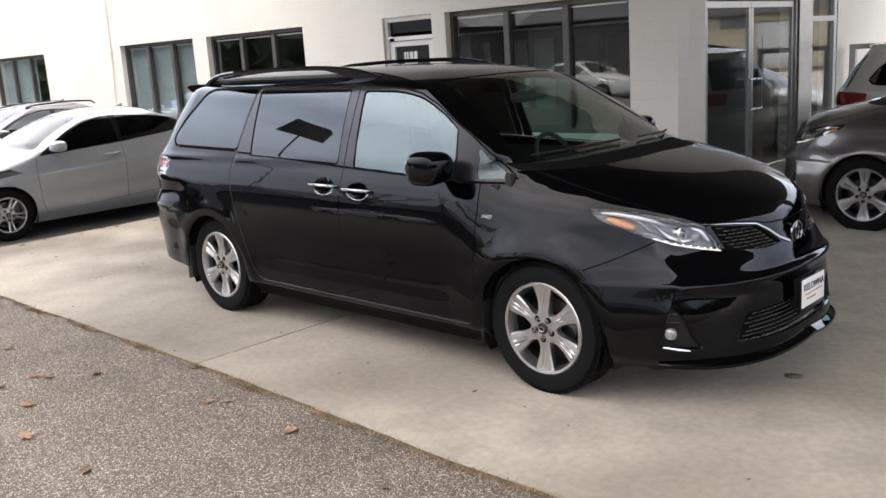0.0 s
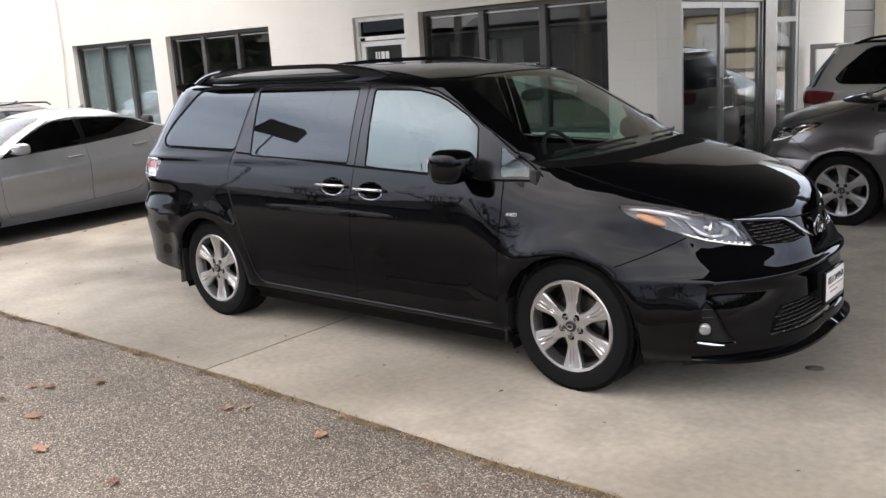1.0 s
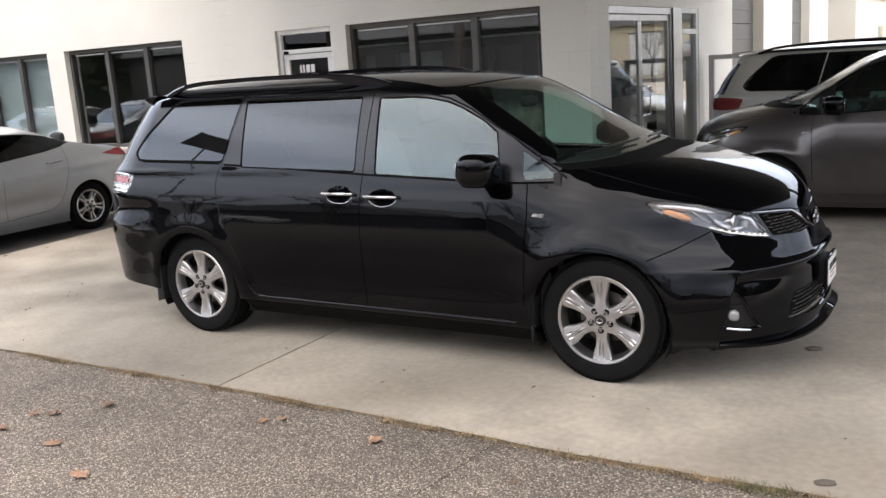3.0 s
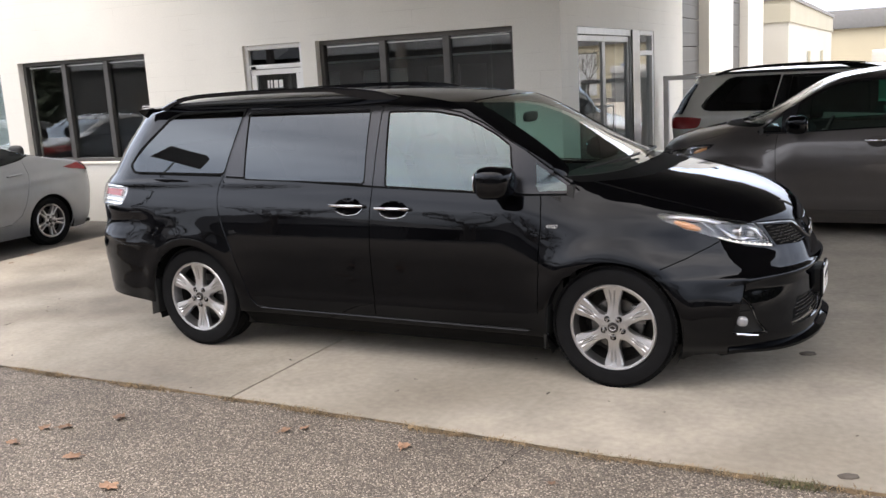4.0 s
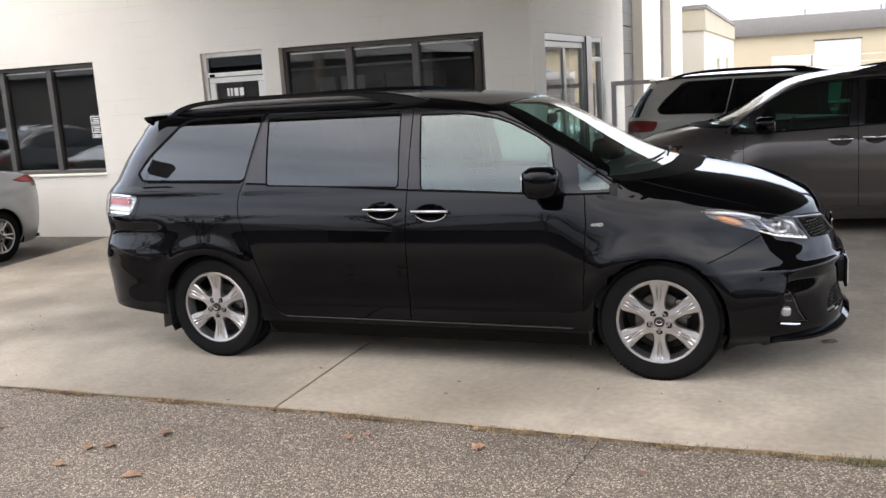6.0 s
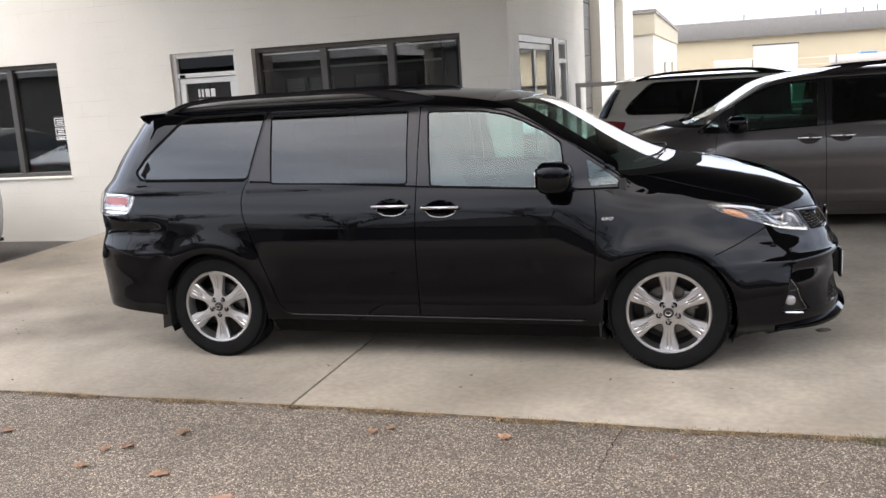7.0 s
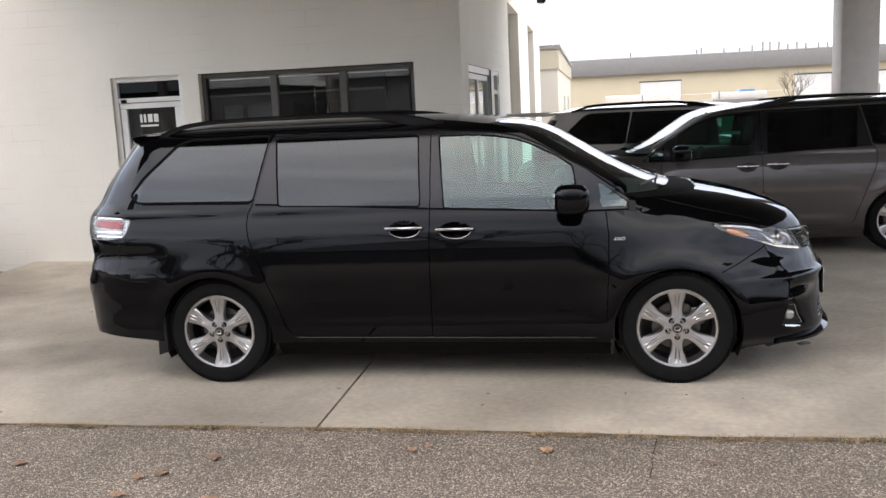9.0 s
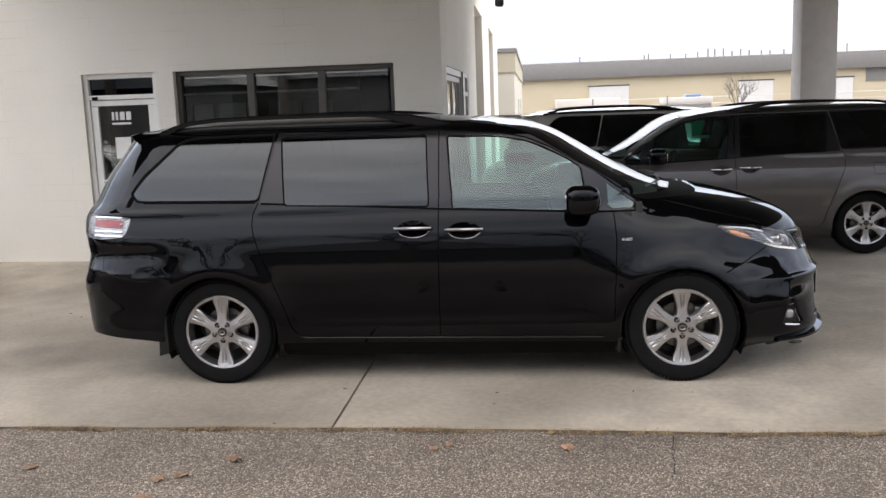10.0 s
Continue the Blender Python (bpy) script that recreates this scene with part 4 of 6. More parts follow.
def seat(parent, x, y, w=0.5):
    st = part("seat", box(x - 0.25, y - w / 2, 0.56, x + 0.27, y + w / 2, 0.74, 0.05), M["cabin"], parent)
    back = blob(0.085, w / 2, 0.36, 4)
    back.transform(pose(x - 0.30, y, 1.02, 0, -14, 0))
    part("backrest", back, M["cabin"], st)
    head = blob(0.055, 0.13, 0.09, 3.5)
    head.transform(pose(x - 0.41, y, 1.46, 0, -10, 0))
    part("headrest", head, M["cabin"], st)


def build_van(name, label, paint, m, tail="clear", plate=True):
    van = thing(name, label, "car", m)
    b, c = van_body, van_cut
    panel("body", b, c, ("body", "fuel_seam"), paint, (1,), flange=0.02, parent=van)
    panel("body", b, c, ("body",), paint, (-1,), flange=0.02, parent=van)
    bonnet = panel("bonnet", b, c, ("bonnet",), paint, flange=0.02, parent=van)
    bumper = panel("front_bumper", b, c, ("front_bumper",), paint, flange=0.025, parent=van)
    for s in (1, -1):
        front = panel("front_door", b, c, ("front_door",), paint, (s,), flange=0.02, parent=van)
        slide = panel("sliding_door", b, c, ("sliding_door",), paint, (s,), flange=0.02, parent=van)
        panel("seam_strip", b, c, ("seam",) + (("fuel_seam",) if s == -1 else ()), M["seam"], (s,), 0.011, parent=van)
        panel("pillar_trim", b, c, ("pillar",), M["pillar"], (s,), off=0.001, parent=van)
        panel("rail_slot", b, c, ("slot",), M["seam"], (s,), 0.008, parent=van)
        panel("window_seal", b, c, ("seal",), M["seam"], (s,), 0.003, parent=van)
        # black van: matte black in place of paint stands in for under-sill shade
        panel("rocker", b, c, ("rocker",), M["seam"] if paint.name == "black_paint" else paint, (s,), 0.004, parent=van)
        panel("quarter_window", b, c, ("quarter",), M["privacy"], (s,), 0.004, parent=van)
        panel("window", b, c, ("slider_window",), M["privacy"], (s,), 0.005, parent=slide)
        panel("window", b, c, ("front_window",), M["clear"], (s,), 0.005, parent=front)
        panel("sail_window", b, c, ("sail_window",), M["clear"], (s,), 0.005, parent=van)
        # handle dishes and chrome bars
        def dished(P, N):
            Q = P.copy()
            for cx, cz in ((1.325, 1.032), (1.655, 1.017)):
                r = np.sqrt(((P[:, 0] - cx) / 0.105) ** 2 + ((P[:, 2] - cz) / 0.055) ** 2)
                Q -= N * (0.022 * np.sqrt(np.clip(1 - r, 0, 1)))[:, None]
            return Q
        panel("handle_dish", b, c, ("cup_rear",), paint, (s,), relief=dished, parent=slide)
        panel("handle_dish", b, c, ("cup_front",), paint, (s,), relief=dished, parent=front)
        for owner, cx, cz in ((slide, 1.325, 1.035), (front, 1.655, 1.022)):
            pts = surf(b, [(cx + d, cz) for d in (-0.125, -0.118, -0.08, 0, 0.08, 0.118, 0.125)], 0.022, s=s)
            pts[0] -= Vector((0, -0.02 * s, 0))
            pts[-1] -= Vector((0, -0.02 * s, 0))
            part("door_handle", tube(pts, [0.006, 0.0105, 0.0115, 0.0115, 0.0115, 0.0105, 0.006], 10), M["chrome"], owner, "chrome pull handle")
            rim = surf(b, [(cx + 0.103 * math.cos(a), cz - 0.004 + 0.052 * math.sin(a)) for a in np.linspace(math.pi * 1.04, math.pi * 1.96, 14)], -0.004, s=s)
            part("handle_rim", tube(rim, 0.0022, 6), M["dark_chrome"], owner)
        # headlamp
        lamp = panel("headlamp", b, c, ("headlamp",), M["lens"], (s,), 0.002, flange=0.0, parent=van, label="clear swept-back headlamp with amber corner")
        panel("bowl", b, c, ("headlamp",), M["lamp_bowl"], (s,), 0.045, parent=lamp)
        part("amber_lens", tube(surf(b, [(0.797, 0.958), (0.787, 0.944), (0.773, 0.926), (0.760, 0.910)], -0.020, True, s), [0.010, 0.018, 0.019, 0.010], 10), M["amber"], lamp)
        part("reflector", tube(surf(b, [(0.795, 0.985), (0.77, 0.982), (0.73, 0.962), (0.69, 0.938)], -0.022, True, s), [0.007, 0.012, 0.016, 0.007], 8), M["reflector"], lamp)
        part("reflector", tube(surf(b, [(0.70, 0.90), (0.685, 0.865), (0.65, 0.845), (0.62, 0.85)], -0.024, True, s), [0.008, 0.012, 0.012, 0.006], 8), M["reflector"], lamp)
        part("reflector", tube(surf(b, [(0.605, 0.905), (0.575, 0.885), (0.56, 0.84)], -0.022, True, s), [0.006, 0.014, 0.008], 8), M["reflector"], lamp)
        proj = surf(b, [(0.655, 0.885)], -0.03, True, s)[0]
        part("projector", blob(0.034, 0.034, 0.033, 2), M["dark_chrome"], lamp, m=Matrix.Translation(proj))
        part("projector_ring", tube([(proj.x + 0.024, proj.y + 0.036 * math.cos(a), proj.z + 0.035 * math.sin(a)) for a in np.linspace(0, 2 * math.pi, 25)[:-1]], 0.005, 6, True), M["chrome"], lamp)
        for ya in (0.738, 0.706):
            part("lamp_fin", tube(surf(b, [(ya, 0.955 - (0.745 - ya) * 0.5), (ya - 0.012, 0.905 - (0.745 - ya) * 0.6)], -0.024, True, s), [0.005, 0.0035], 6), M["dark_chrome"], lamp)
        proj = surf(b, [(0.60, 0.865)], -0.034, True, s)[0]
        part("high_beam", blob(0.02, 0.034, 0.026, 2), M["clearlens"], lamp, m=Matrix.Translation(proj))
        part("lamp_bezel", tube(surf(b, [(0.808, 0.998), (0.775, 0.995), (0.712, 0.972), (0.645, 0.942), (0.57, 0.91)], -0.010, True, s), 0.006, 6), M["trim"], lamp)
        part("led_strip", tube(surf(b, [(0.735, 0.862), (0.683, 0.829), (0.60, 0.804), (0.535, 0.79)], -0.008, True, s), 0.0028, 8), M["led"], lamp, "lit white running light")
        for q in np.linspace(0.05, 0.95, 9):
            at = (0.735 - 0.20 * q, float(np.interp(q, (0, 0.26, 0.675, 1), (0.866, 0.836, 0.811, 0.797))))
            part("led", blob(0.006, 0.006, 0.005, 2, 8, 6), M["led"], lamp, m=Matrix.Translation(surf(b, [at], -0.010, True, s)[0]))
        # grilles and fog lamp
        gr = panel("grille", b, c, ("grille",), M["seam"], (s,), 0.03, parent=van)
        part("honeycomb_grille", hexmesh(b, [(0.53, 0.9), (0.31, 0.875), (0.24, 0.835), (0.17, 0.778), (0.30, 0.772), (0.51, 0.79)], 0.044, 8, s), M["grille_bar"], gr)["kind"] = "stuff"
        panel("grille_trim", b, c, ("chrome_strip",), M["dark_chrome"], (s,), -0.006, 0.02, parent=van)
        lg = panel("lower_grille", b, c, ("lower_grille",), M["seam"], (s,), 0.05, parent=bumper)
        part("honeycomb_grille", hexmesh(b, [(0.57, 0.35), (0.50, 0.48), (0.0, 0.48), (0.0, 0.34)], 0.05, 7, s), M["grille_bar"], lg)["kind"] = "stuff"
        fp = panel("fog_pocket", b, c, ("fog_pocket",), M["plastic"], (s,), 0.03, parent=bumper)
        fog = surf(b, [(0.822, 0.415)], -0.006, True, s)[0]
        part("fog_lamp", blob(0.03, 0.022, 0.030, 2.4), M["clearlens"], fp, "round clear fog lamp", m=Matrix.Translation(fog))
        for zz in (0.475, 0.515):
            part("fin", tube(surf(b, [(0.835, zz), (0.80, zz)], -0.004, True, s), 0.004, 6), M["trim"], fp)
        part("chrome_fin", tube(surf(b, [(0.836, 0.349), (0.80, 0.338), (0.765, 0.33)], 0.004, True, s), [0.006, 0.009, 0.004], 8), M["chrome"], fp)
        # tail lamp
        tl = panel("tail_lamp", b, c, ("tail_lamp", "tail_red") if tail == "red" else ("tail_lamp",), M["red"] if tail == "red" else M["lens"], (s,), -0.008, 0.025 if tail == "red" else 0.0, parent=van, label="dark red tail lamp" if tail == "red" else "clear tail lamp with a red centre")
        if tail != "red":
            panel("bowl", b, c, ("tail_lamp", "tail_red"), M["clearlens"], (s,), 0.016, parent=tl)
            panel("red_lens", b, c, ("tail_red",), M["red"], (s,), 0.002, 0.012, parent=tl)
            for zz, rr in ((1.150, 0.006), (1.060, 0.007), (1.030, 0.006)):
                part("reflector", tube(surf(b, [(-0.86, zz), (-0.75, zz), (-0.64, zz - 0.004)], -0.010, s=s), rr, 6), M["chrome"], tl)
        # mirror
        mir = blob(0.125, 0.118, 0.092, 3.2)
        for v in mir.verts:
            if v.co.x < 0:
                v.co.x *= 0.72
            v.co.z *= 1.0 - 0.10 * (v.co.y * s / 0.125)
        mirror = part("mirror", mir, M["black_paint"] if paint.name == "grey_paint" else paint, van, "body-coloured door mirror", m=pose(2.385, -1.065 * s, 1.207))
        part("mirror_glass", blob(0.005, 0.092, 0.062, 3.5), M["chrome"], mirror, m=pose(-0.0865, 0, 0))
        part("mirror_arm", tube([(0.05, 0.06 * s, -0.05), (0.08, 0.12 * s, -0.08), (0.09, 0.16 * s, -0.095)], [0.026, 0.026, 0.030], 12, flat=0.6), M["trim"], mirror)
        # roof rail
        top = pchip((-0.46, -0.36, -0.22, 0.0, 0.5, 0.95, 1.25, 1.42, 1.56), (1.690, 1.732, 1.766, 1.782, 1.79, 1.785, 1.765, 1.738, 1.70))
        xs = np.linspace(-0.46, 1.56, 42)
        rail = bmesh.new()
        prev = None
        for x in xs:
            zt = float(top(x))
            thick = 0.030 if -0.30 < x < 1.05 else 0.030 + min(0.035, 0.14 * max(x - 1.05, -0.30 - x))
            zb = max(zt - thick, 1.672) if not -0.30 < x < 1.05 else zt - thick
            y = -(0.625 - 0.03 * max(0, x - 0.8) - 0.03 * max(0, -0.1 - x)) * s
            ring = [rail.verts.new(q) for q in ((x, y - 0.016 * s, zb), (x, y - 0.019 * s, zt - 0.012), (x, y - 0.010 * s, zt), (x, y + 0.010 * s, zt), (x, y + 0.019 * s, zt - 0.012), (x, y + 0.016 * s, zb))]
            if prev:
                for i in range(6):
                    rail.faces.new((prev[i], prev[(i + 1) % 6], ring[(i + 1) % 6], ring[i]))
            prev = ring
        bmesh.ops.recalc_face_normals(rail, faces=rail.faces[:])
        part("rail_base", tube([(x, -(0.605 - 0.03 * max(0, x - 0.8) - 0.05 * max(0, -0.1 - x)) * s, float(np.interp(x, (-0.45, -0.3, 0.0, 1.2, 1.5), (1.690, 1.703, 1.710, 1.706, 1.685)))) for x in np.linspace(-0.45, 1.5, 24)], 0.019, 8), M["plastic"], van)
        part("roof_rail", rail, M["trim"], van, "raised black roof rail")
        # thin tube added to catch a bright line along the door bottoms
        part("sill_lip", tube(surf(b, [(0.56, 0.322), (1.0, 0.318), (1.5, 0.314), (2.0, 0.31), (2.48, 0.308)], 0.001, s=s), 0.0045, 6), paint, van)
        # mud flaps
        for x in (-0.42, 2.622):
            part("mud_flap", prism([(-0.02, 0), (0.05, 0.02), (0.045, 0.27), (-0.005, 0.27)] if x < 0 else [(0, 0), (0.012, 0), (0.03, 0.26), (-0.005, 0.26)], 0.24, pose(x, -0.965 if s == 1 else 0.725, 0.205), 0.003), M["plastic"], van)
        part("wiper", tube(surf(b, [(0.70, 1.232), (0.40, 1.245), (0.06, 1.25)] if s == 1 else [(0.66, 1.232), (0.45, 1.24), (0.12, 1.247)], 0.016, True, s), [0.006, 0.009, 0.007], 6), M["plastic"], van)
    panel("windscreen", b, c, ("windscreen",), M["screen"], off=0.004, parent=van)
    panel("cowl", b, c, ("cowl",), M["seam"], off=0.012, parent=van)
    panel("rear_window", b, c, ("rear_window",), M["privacy"], off=0.004, parent=van)
    # front lip, following the plan of the bumper
    lip = bmesh.new()
    rows = []
    ys = np.r_[np.linspace(-0.805, -0.60, 14), np.linspace(-0.57, 0.57, 31), np.linspace(0.60, 0.805, 14)]
    for y in ys:
        t = 1 - abs(y) / 0.83
        z = 0.245 + 0.03 * max(0, 1 - abs(y) / 0.6) ** 1.5
        u, v = b.uv_front(abs(y), z)
        q, n = b.at(u, v), b.normal(u, v)
        n = np.array([n[0], n[1] * (1 if y <= 0 else -1), 0]) / np.hypot(n[0], n[1])
        q = np.array([q[0], y, z])
        o = 0.012 + 0.028 * math.sin(min(1, max(0, t) * 4) * 1.57)
        rows.append([lip.verts.new(tuple(p)) for p in (q - n * 0.015 + [0, 0, 0.028], q + n * o * 0.5 + [0, 0, 0.012], q + n * o + [0, 0, 0.0], q + n * (o - 0.004) + [0, 0, -0.016], q - n * 0.05 + [0, 0, -0.032])])
    for p, q in zip(rows, rows[1:]):
        for i in range(4):
            lip.faces.new((p[i], q[i], q[i + 1], p[i + 1]))
    bmesh.ops.recalc_face_normals(lip, faces=lip.faces[:])
    part("front_lip", lip, paint, bumper, smooth=25)
    # emblem: a plain oval ring
    ring = tube([(3.988, 0.068 * math.cos(a), 0.80 + 0.050 * math.sin(a)) for a in np.linspace(0, 2 * math.pi, 28)[:-1]], 0.0065, 8, True)
    em = part("emblem", ring, M["dark_chrome"], van, "plain chrome oval on the nose")
    part("emblem_field", blob(0.006, 0.064, 0.046, 2), M["trim"], em, m=pose(3.982, 0, 0.80))
    part("emblem_oval", tube([(3.990, 0.024 * math.cos(a), 0.80 + 0.038 * math.sin(a)) for a in np.linspace(0, 2 * math.pi, 20)[:-1]], 0.0042, 6, True), M["dark_chrome"], em)
    # spoiler over the tail
    sp = bmesh.new()
    rows = []
    for y in np.linspace(-0.66, 0.66, 17):
        back = -0.80 + 0.16 * abs(y / 0.66) ** 2.2
        edge = abs(y / 0.66) ** 4
        zt = 1.712 - 0.02 * edge
        rows.append([sp.verts.new(p) for p in ((-0.45, y * 0.96, 1.724 - 0.03 * (y / 0.66) ** 2), (-0.62, y * 0.98, zt - 0.003), (back + 0.02, y, 1.688), (back, y, 1.678), (back + 0.015, y, 1.662), (-0.62, y * 0.97, 1.640), (-0.5, y * 0.9, 1.66))])
    for p, q in zip(rows, rows[1:]):
        for i in range(6):
            sp.faces.new((p[i], q[i], q[i + 1], p[i + 1]))
    sp.faces.new(rows[0]), sp.faces.new(rows[-1][::-1])
    bmesh.ops.recalc_face_normals(sp, faces=sp.faces[:])
    part("spoiler", sp, paint, van, smooth=30)
    if plate:
        fr = part("plate_frame", box(4.062, -0.155, 0.405, 4.080, 0.155, 0.585, 0.006), M["trim"], bumper)
        part("plate_bracket", box(4.0, -0.12, 0.43, 4.08, 0.12, 0.57, 0.01), M["plastic"], bumper)
        pl = part("number_plate", box(4.078, -0.142, 0.428, 4.0845, 0.142, 0.576, 0.003), M["plate"], bumper, "white dealer plate insert")
        face = pose(4.0845, 0, 0, 0, 0, 90)
        lettering("plate_text", "KELOWNA", 0.052, M["ink"], bumper, face @ pose(0, -0.001, 0.53))
        text_bars("plate_bar", [(-0.11, 0.11, 0.492, 0.497), (-0.09, 0.03, 0.465, 0.472)], M["amber"], bumper, face @ pose(0, -0.0005, 0))
    if paint.name != "white_paint":
        q = surf(b, [(2.68, 0.935)], 0.002)[0]
        for s in (1, -1):
            lettering("badge", "AWD", 0.029, M["badge"], van, pose(q.x, q.y * s, q.z, 0, 0, 0 if s == 1 else 180) @ pose(0, 0, 0, 0, 0, 3), 0.002, 0.45)
    # cabin
    part("underbody", box(-0.34, -0.82, 0.21, 3.46, 0.82, 0.26), M["plastic"], van)
    part("cabin_floor", box(-0.75, -0.85, 0.42, 2.75, 0.85, 0.46), M["cabin_dark"], van)
    part("door_card", box(0.3, -0.875, 0.42, 2.72, -0.86, 1.10), M["cabin_dark"], van)
    part("door_card", box(0.3, 0.86, 0.42, 2.72, 0.875, 1.10), M["cabin_dark"], van)
    dash = bmesh.new()
    rows = []
    for y in np.linspace(-0.80, 0.80, 13):
        k = (y / 0.80) ** 2
        rows.append([dash.verts.new(p) for p in ((2.98 - 0.2 * k, y, 1.17), (2.72 - 0.12 * k, y, 1.175), (2.42, y, 1.12), (2.36, y, 1.05), (2.40, y, 0.8), (2.55, y, 0.5))])
    for p, q in zip(rows, rows[1:]):
        for i in range(5):
            dash.faces.new((p[i], q[i], q[i + 1], p[i + 1]))
    bmesh.ops.recalc_face_normals(dash, faces=dash.faces[:])
    part("dashboard", dash, M["cabin_dark"], van)
    part("firewall", box(2.75, -0.85, 0.42, 2.79, 0.85, 1.16), M["cabin_dark"], van)
    wheel_ring = tube([(0, 0.185 * math.cos(a), 0.185 * math.sin(a)) for a in np.linspace(0, 2 * math.pi, 33)[:-1]], 0.015, 8, True)
    joined(wheel_ring, tube([(0.03, -0.17, 0), (0.03, 0.17, 0)], 0.02, 6))
    joined(wheel_ring, tube([(0.03, 0, 0), (0.03, 0, -0.17)], 0.02, 6))
    part("steering_wheel", wheel_ring, M["cabin_dark"], van, m=pose(2.18, 0.38, 1.07, 0, -25, 0))
    mr = blob(0.02, 0.12, 0.035, 3)
    part("inside_mirror", mr, M["cabin_dark"], van, m=pose(2.22, 0, 1.515))
    for y in (-0.40, 0.40):
        seat(van, 1.62, y)
        seat(van, 0.55, y)
    part("rear_bench", box(-0.75, -0.62, 0.5, -0.15, 0.62, 0.78, 0.06), M["cabin"], van)
    back = blob(0.09, 0.62, 0.34, 5)
    part("rear_backrest", back, M["cabin"], van, m=pose(-0.6, 0, 1.06, 0, -12, 0))
    part("headliner", box(-0.6, -0.58, 1.665, 1.9, 0.58, 1.675), M["cabin"], van)
    # wheel wells and wheels
    for cx in (0.0, 3.03):
        for s in (1, -1):
            w = bmesh.new()
            ring = [(cx + 0.40 * math.cos(a), 0.355 + 0.40 * math.sin(a)) for a in np.linspace(-0.45, math.pi + 0.45, 28)]
            va = [w.verts.new((x, -0.955 * s, z)) for x, z in ring]
            vb = [w.verts.new((x, -0.62 * s, z)) for x, z in ring]
            for i in range(len(ring) - 1):
                w.faces.new((va[i], va[i + 1], vb[i + 1], vb[i]))
            w.faces.new(vb)
            part("wheel_well", w, M["seam"], van)
        wheel(van, "wheel", pose(cx, -0.93, 0.36))
        wheel(van, "wheel", pose(cx, 0.93, 0.36, 0, 0, 180))
    return van


black_van = build_van("minivan", "glossy black minivan with alloy wheels parked on concrete", M["black_paint"], pose(0, 0.99, 0))
grey_van = build_van("minivan", "dark grey metallic minivan parked under the canopy", M["grey_paint"], pose(5.93, 6.11, -0.08, 0, 0, 180), plate=False)
white_van = build_van("minivan", "white minivan with black roof rails beside the building", M["white_paint"], pose(2.70, 8.41, -0.08), tail="red", plate=False)


# sedan: the same kind of rows as the minivan's
SEDAN = (
    (0.17, 0.100, 3.45, 2.30, 3.5, 2.4, -0.80, -0.40, 2.6, 3.5),
    (0.30, 0.040, 3.58, 2.20, 3.5, 2.4, -0.86, -0.40, 2.6, 3.5),
    (0.45, 0.020, 3.62, 2.10, 3.2, 2.3, -0.90, -0.40, 2.6, 3.5),
    (0.60, 0.005, 3.60, 2.10, 2.8, 2.3, -0.915, -0.40, 2.6, 3.5),
    (0.72, 0.000, 3.52, 2.10, 2.6, 2.3, -0.92, -0.40, 2.6, 3.5),
    (0.82, 0.012, 3.36, 2.10, 2.5, 2.3, -0.92, -0.40, 2.6, 3.5),
    (0.90, 0.030, 3.10, 2.15, 2.3, 2.3, -0.91, -0.40, 2.6, 3.5),
    (0.96, 0.050, 2.85, 2.20, 2.0, 2.3, -0.90, -0.40, 2.5, 3.2),
    (1.02, 0.070, 2.62, 2.20, 1.6, 2.3, -0.86, -0.35, 2.2, 3.0),
    (1.07, 0.090, 2.45, 2.15, 1.25, 2.2, -0.68, -0.25, 2.0, 2.8),
    (1.12, 0.110, 2.37, 2.10, 1.15, 2.2, -0.34, -0.10, 1.6, 2.6),
    (1.18, 0.142, 2.26, 2.00, 1.1, 2.2, -0.10, 0.15, 1.3, 2.6),
    (1.25, 0.185, 2.12, 1.86, 1.1, 2.2, 0.12, 0.35, 1.3, 2.6),
    (1.32, 0.235, 1.97, 1.70, 1.1, 2.2, 0.32, 0.50, 1.3, 2.6),
    (1.38, 0.285, 1.82, 1.55, 1.15, 2.2, 0.50, 0.65, 1.4, 2.6),
    (1.42, 0.340, 1.68, 1.40, 1.3, 2.3, 0.62, 0.75, 1.6, 2.6),
    (1.45, 0.430, 1.50, 1.25, 1.6, 2.4, 0.72, 0.85, 1.8, 2.5),
    (1.468, 0.560, 1.35, 1.15, 1.8, 2.4, 0.82, 0.92, 2.0, 2.4),
    (1.478, 0.720, 1.22, 1.10, 2.0, 2.4, 0.90, 0.98, 2.0, 2.4),
    (1.48, 0.8875, 1.15, 1.08, 2.0, 2.4, 0.98, 1.02, 2.0, 2.4),
)


def sedan_bulge(x, z):
    out = 0.0
    for cx in (0.0, 2.78):
        r = np.sqrt((x - cx) ** 2 + (z - 0.32) ** 2)
        out = out + 0.012 * np.exp(-(((r - 0.38) / 0.09) ** 2))
    crease = 0.86 - 0.045 * x
    out = out + 0.012 * np.exp(-(((z - crease) / 0.05) ** 2)) * np.clip((3.0 - x) / 0.6, 0, 1)
    low = 0.30 + 0.09 * np.clip((2.4 - x) / 2.0, 0, 1)
    return out - 0.014 * np.exp(-(((z - low - 0.13) / 0.09) ** 2)) * np.clip((x - 0.4) / 0.3, 0, 1) * np.clip((2.4 - x) / 0.3, 0, 1)


sedan_body = Body(0.8875, SEDAN, sedan_bulge)


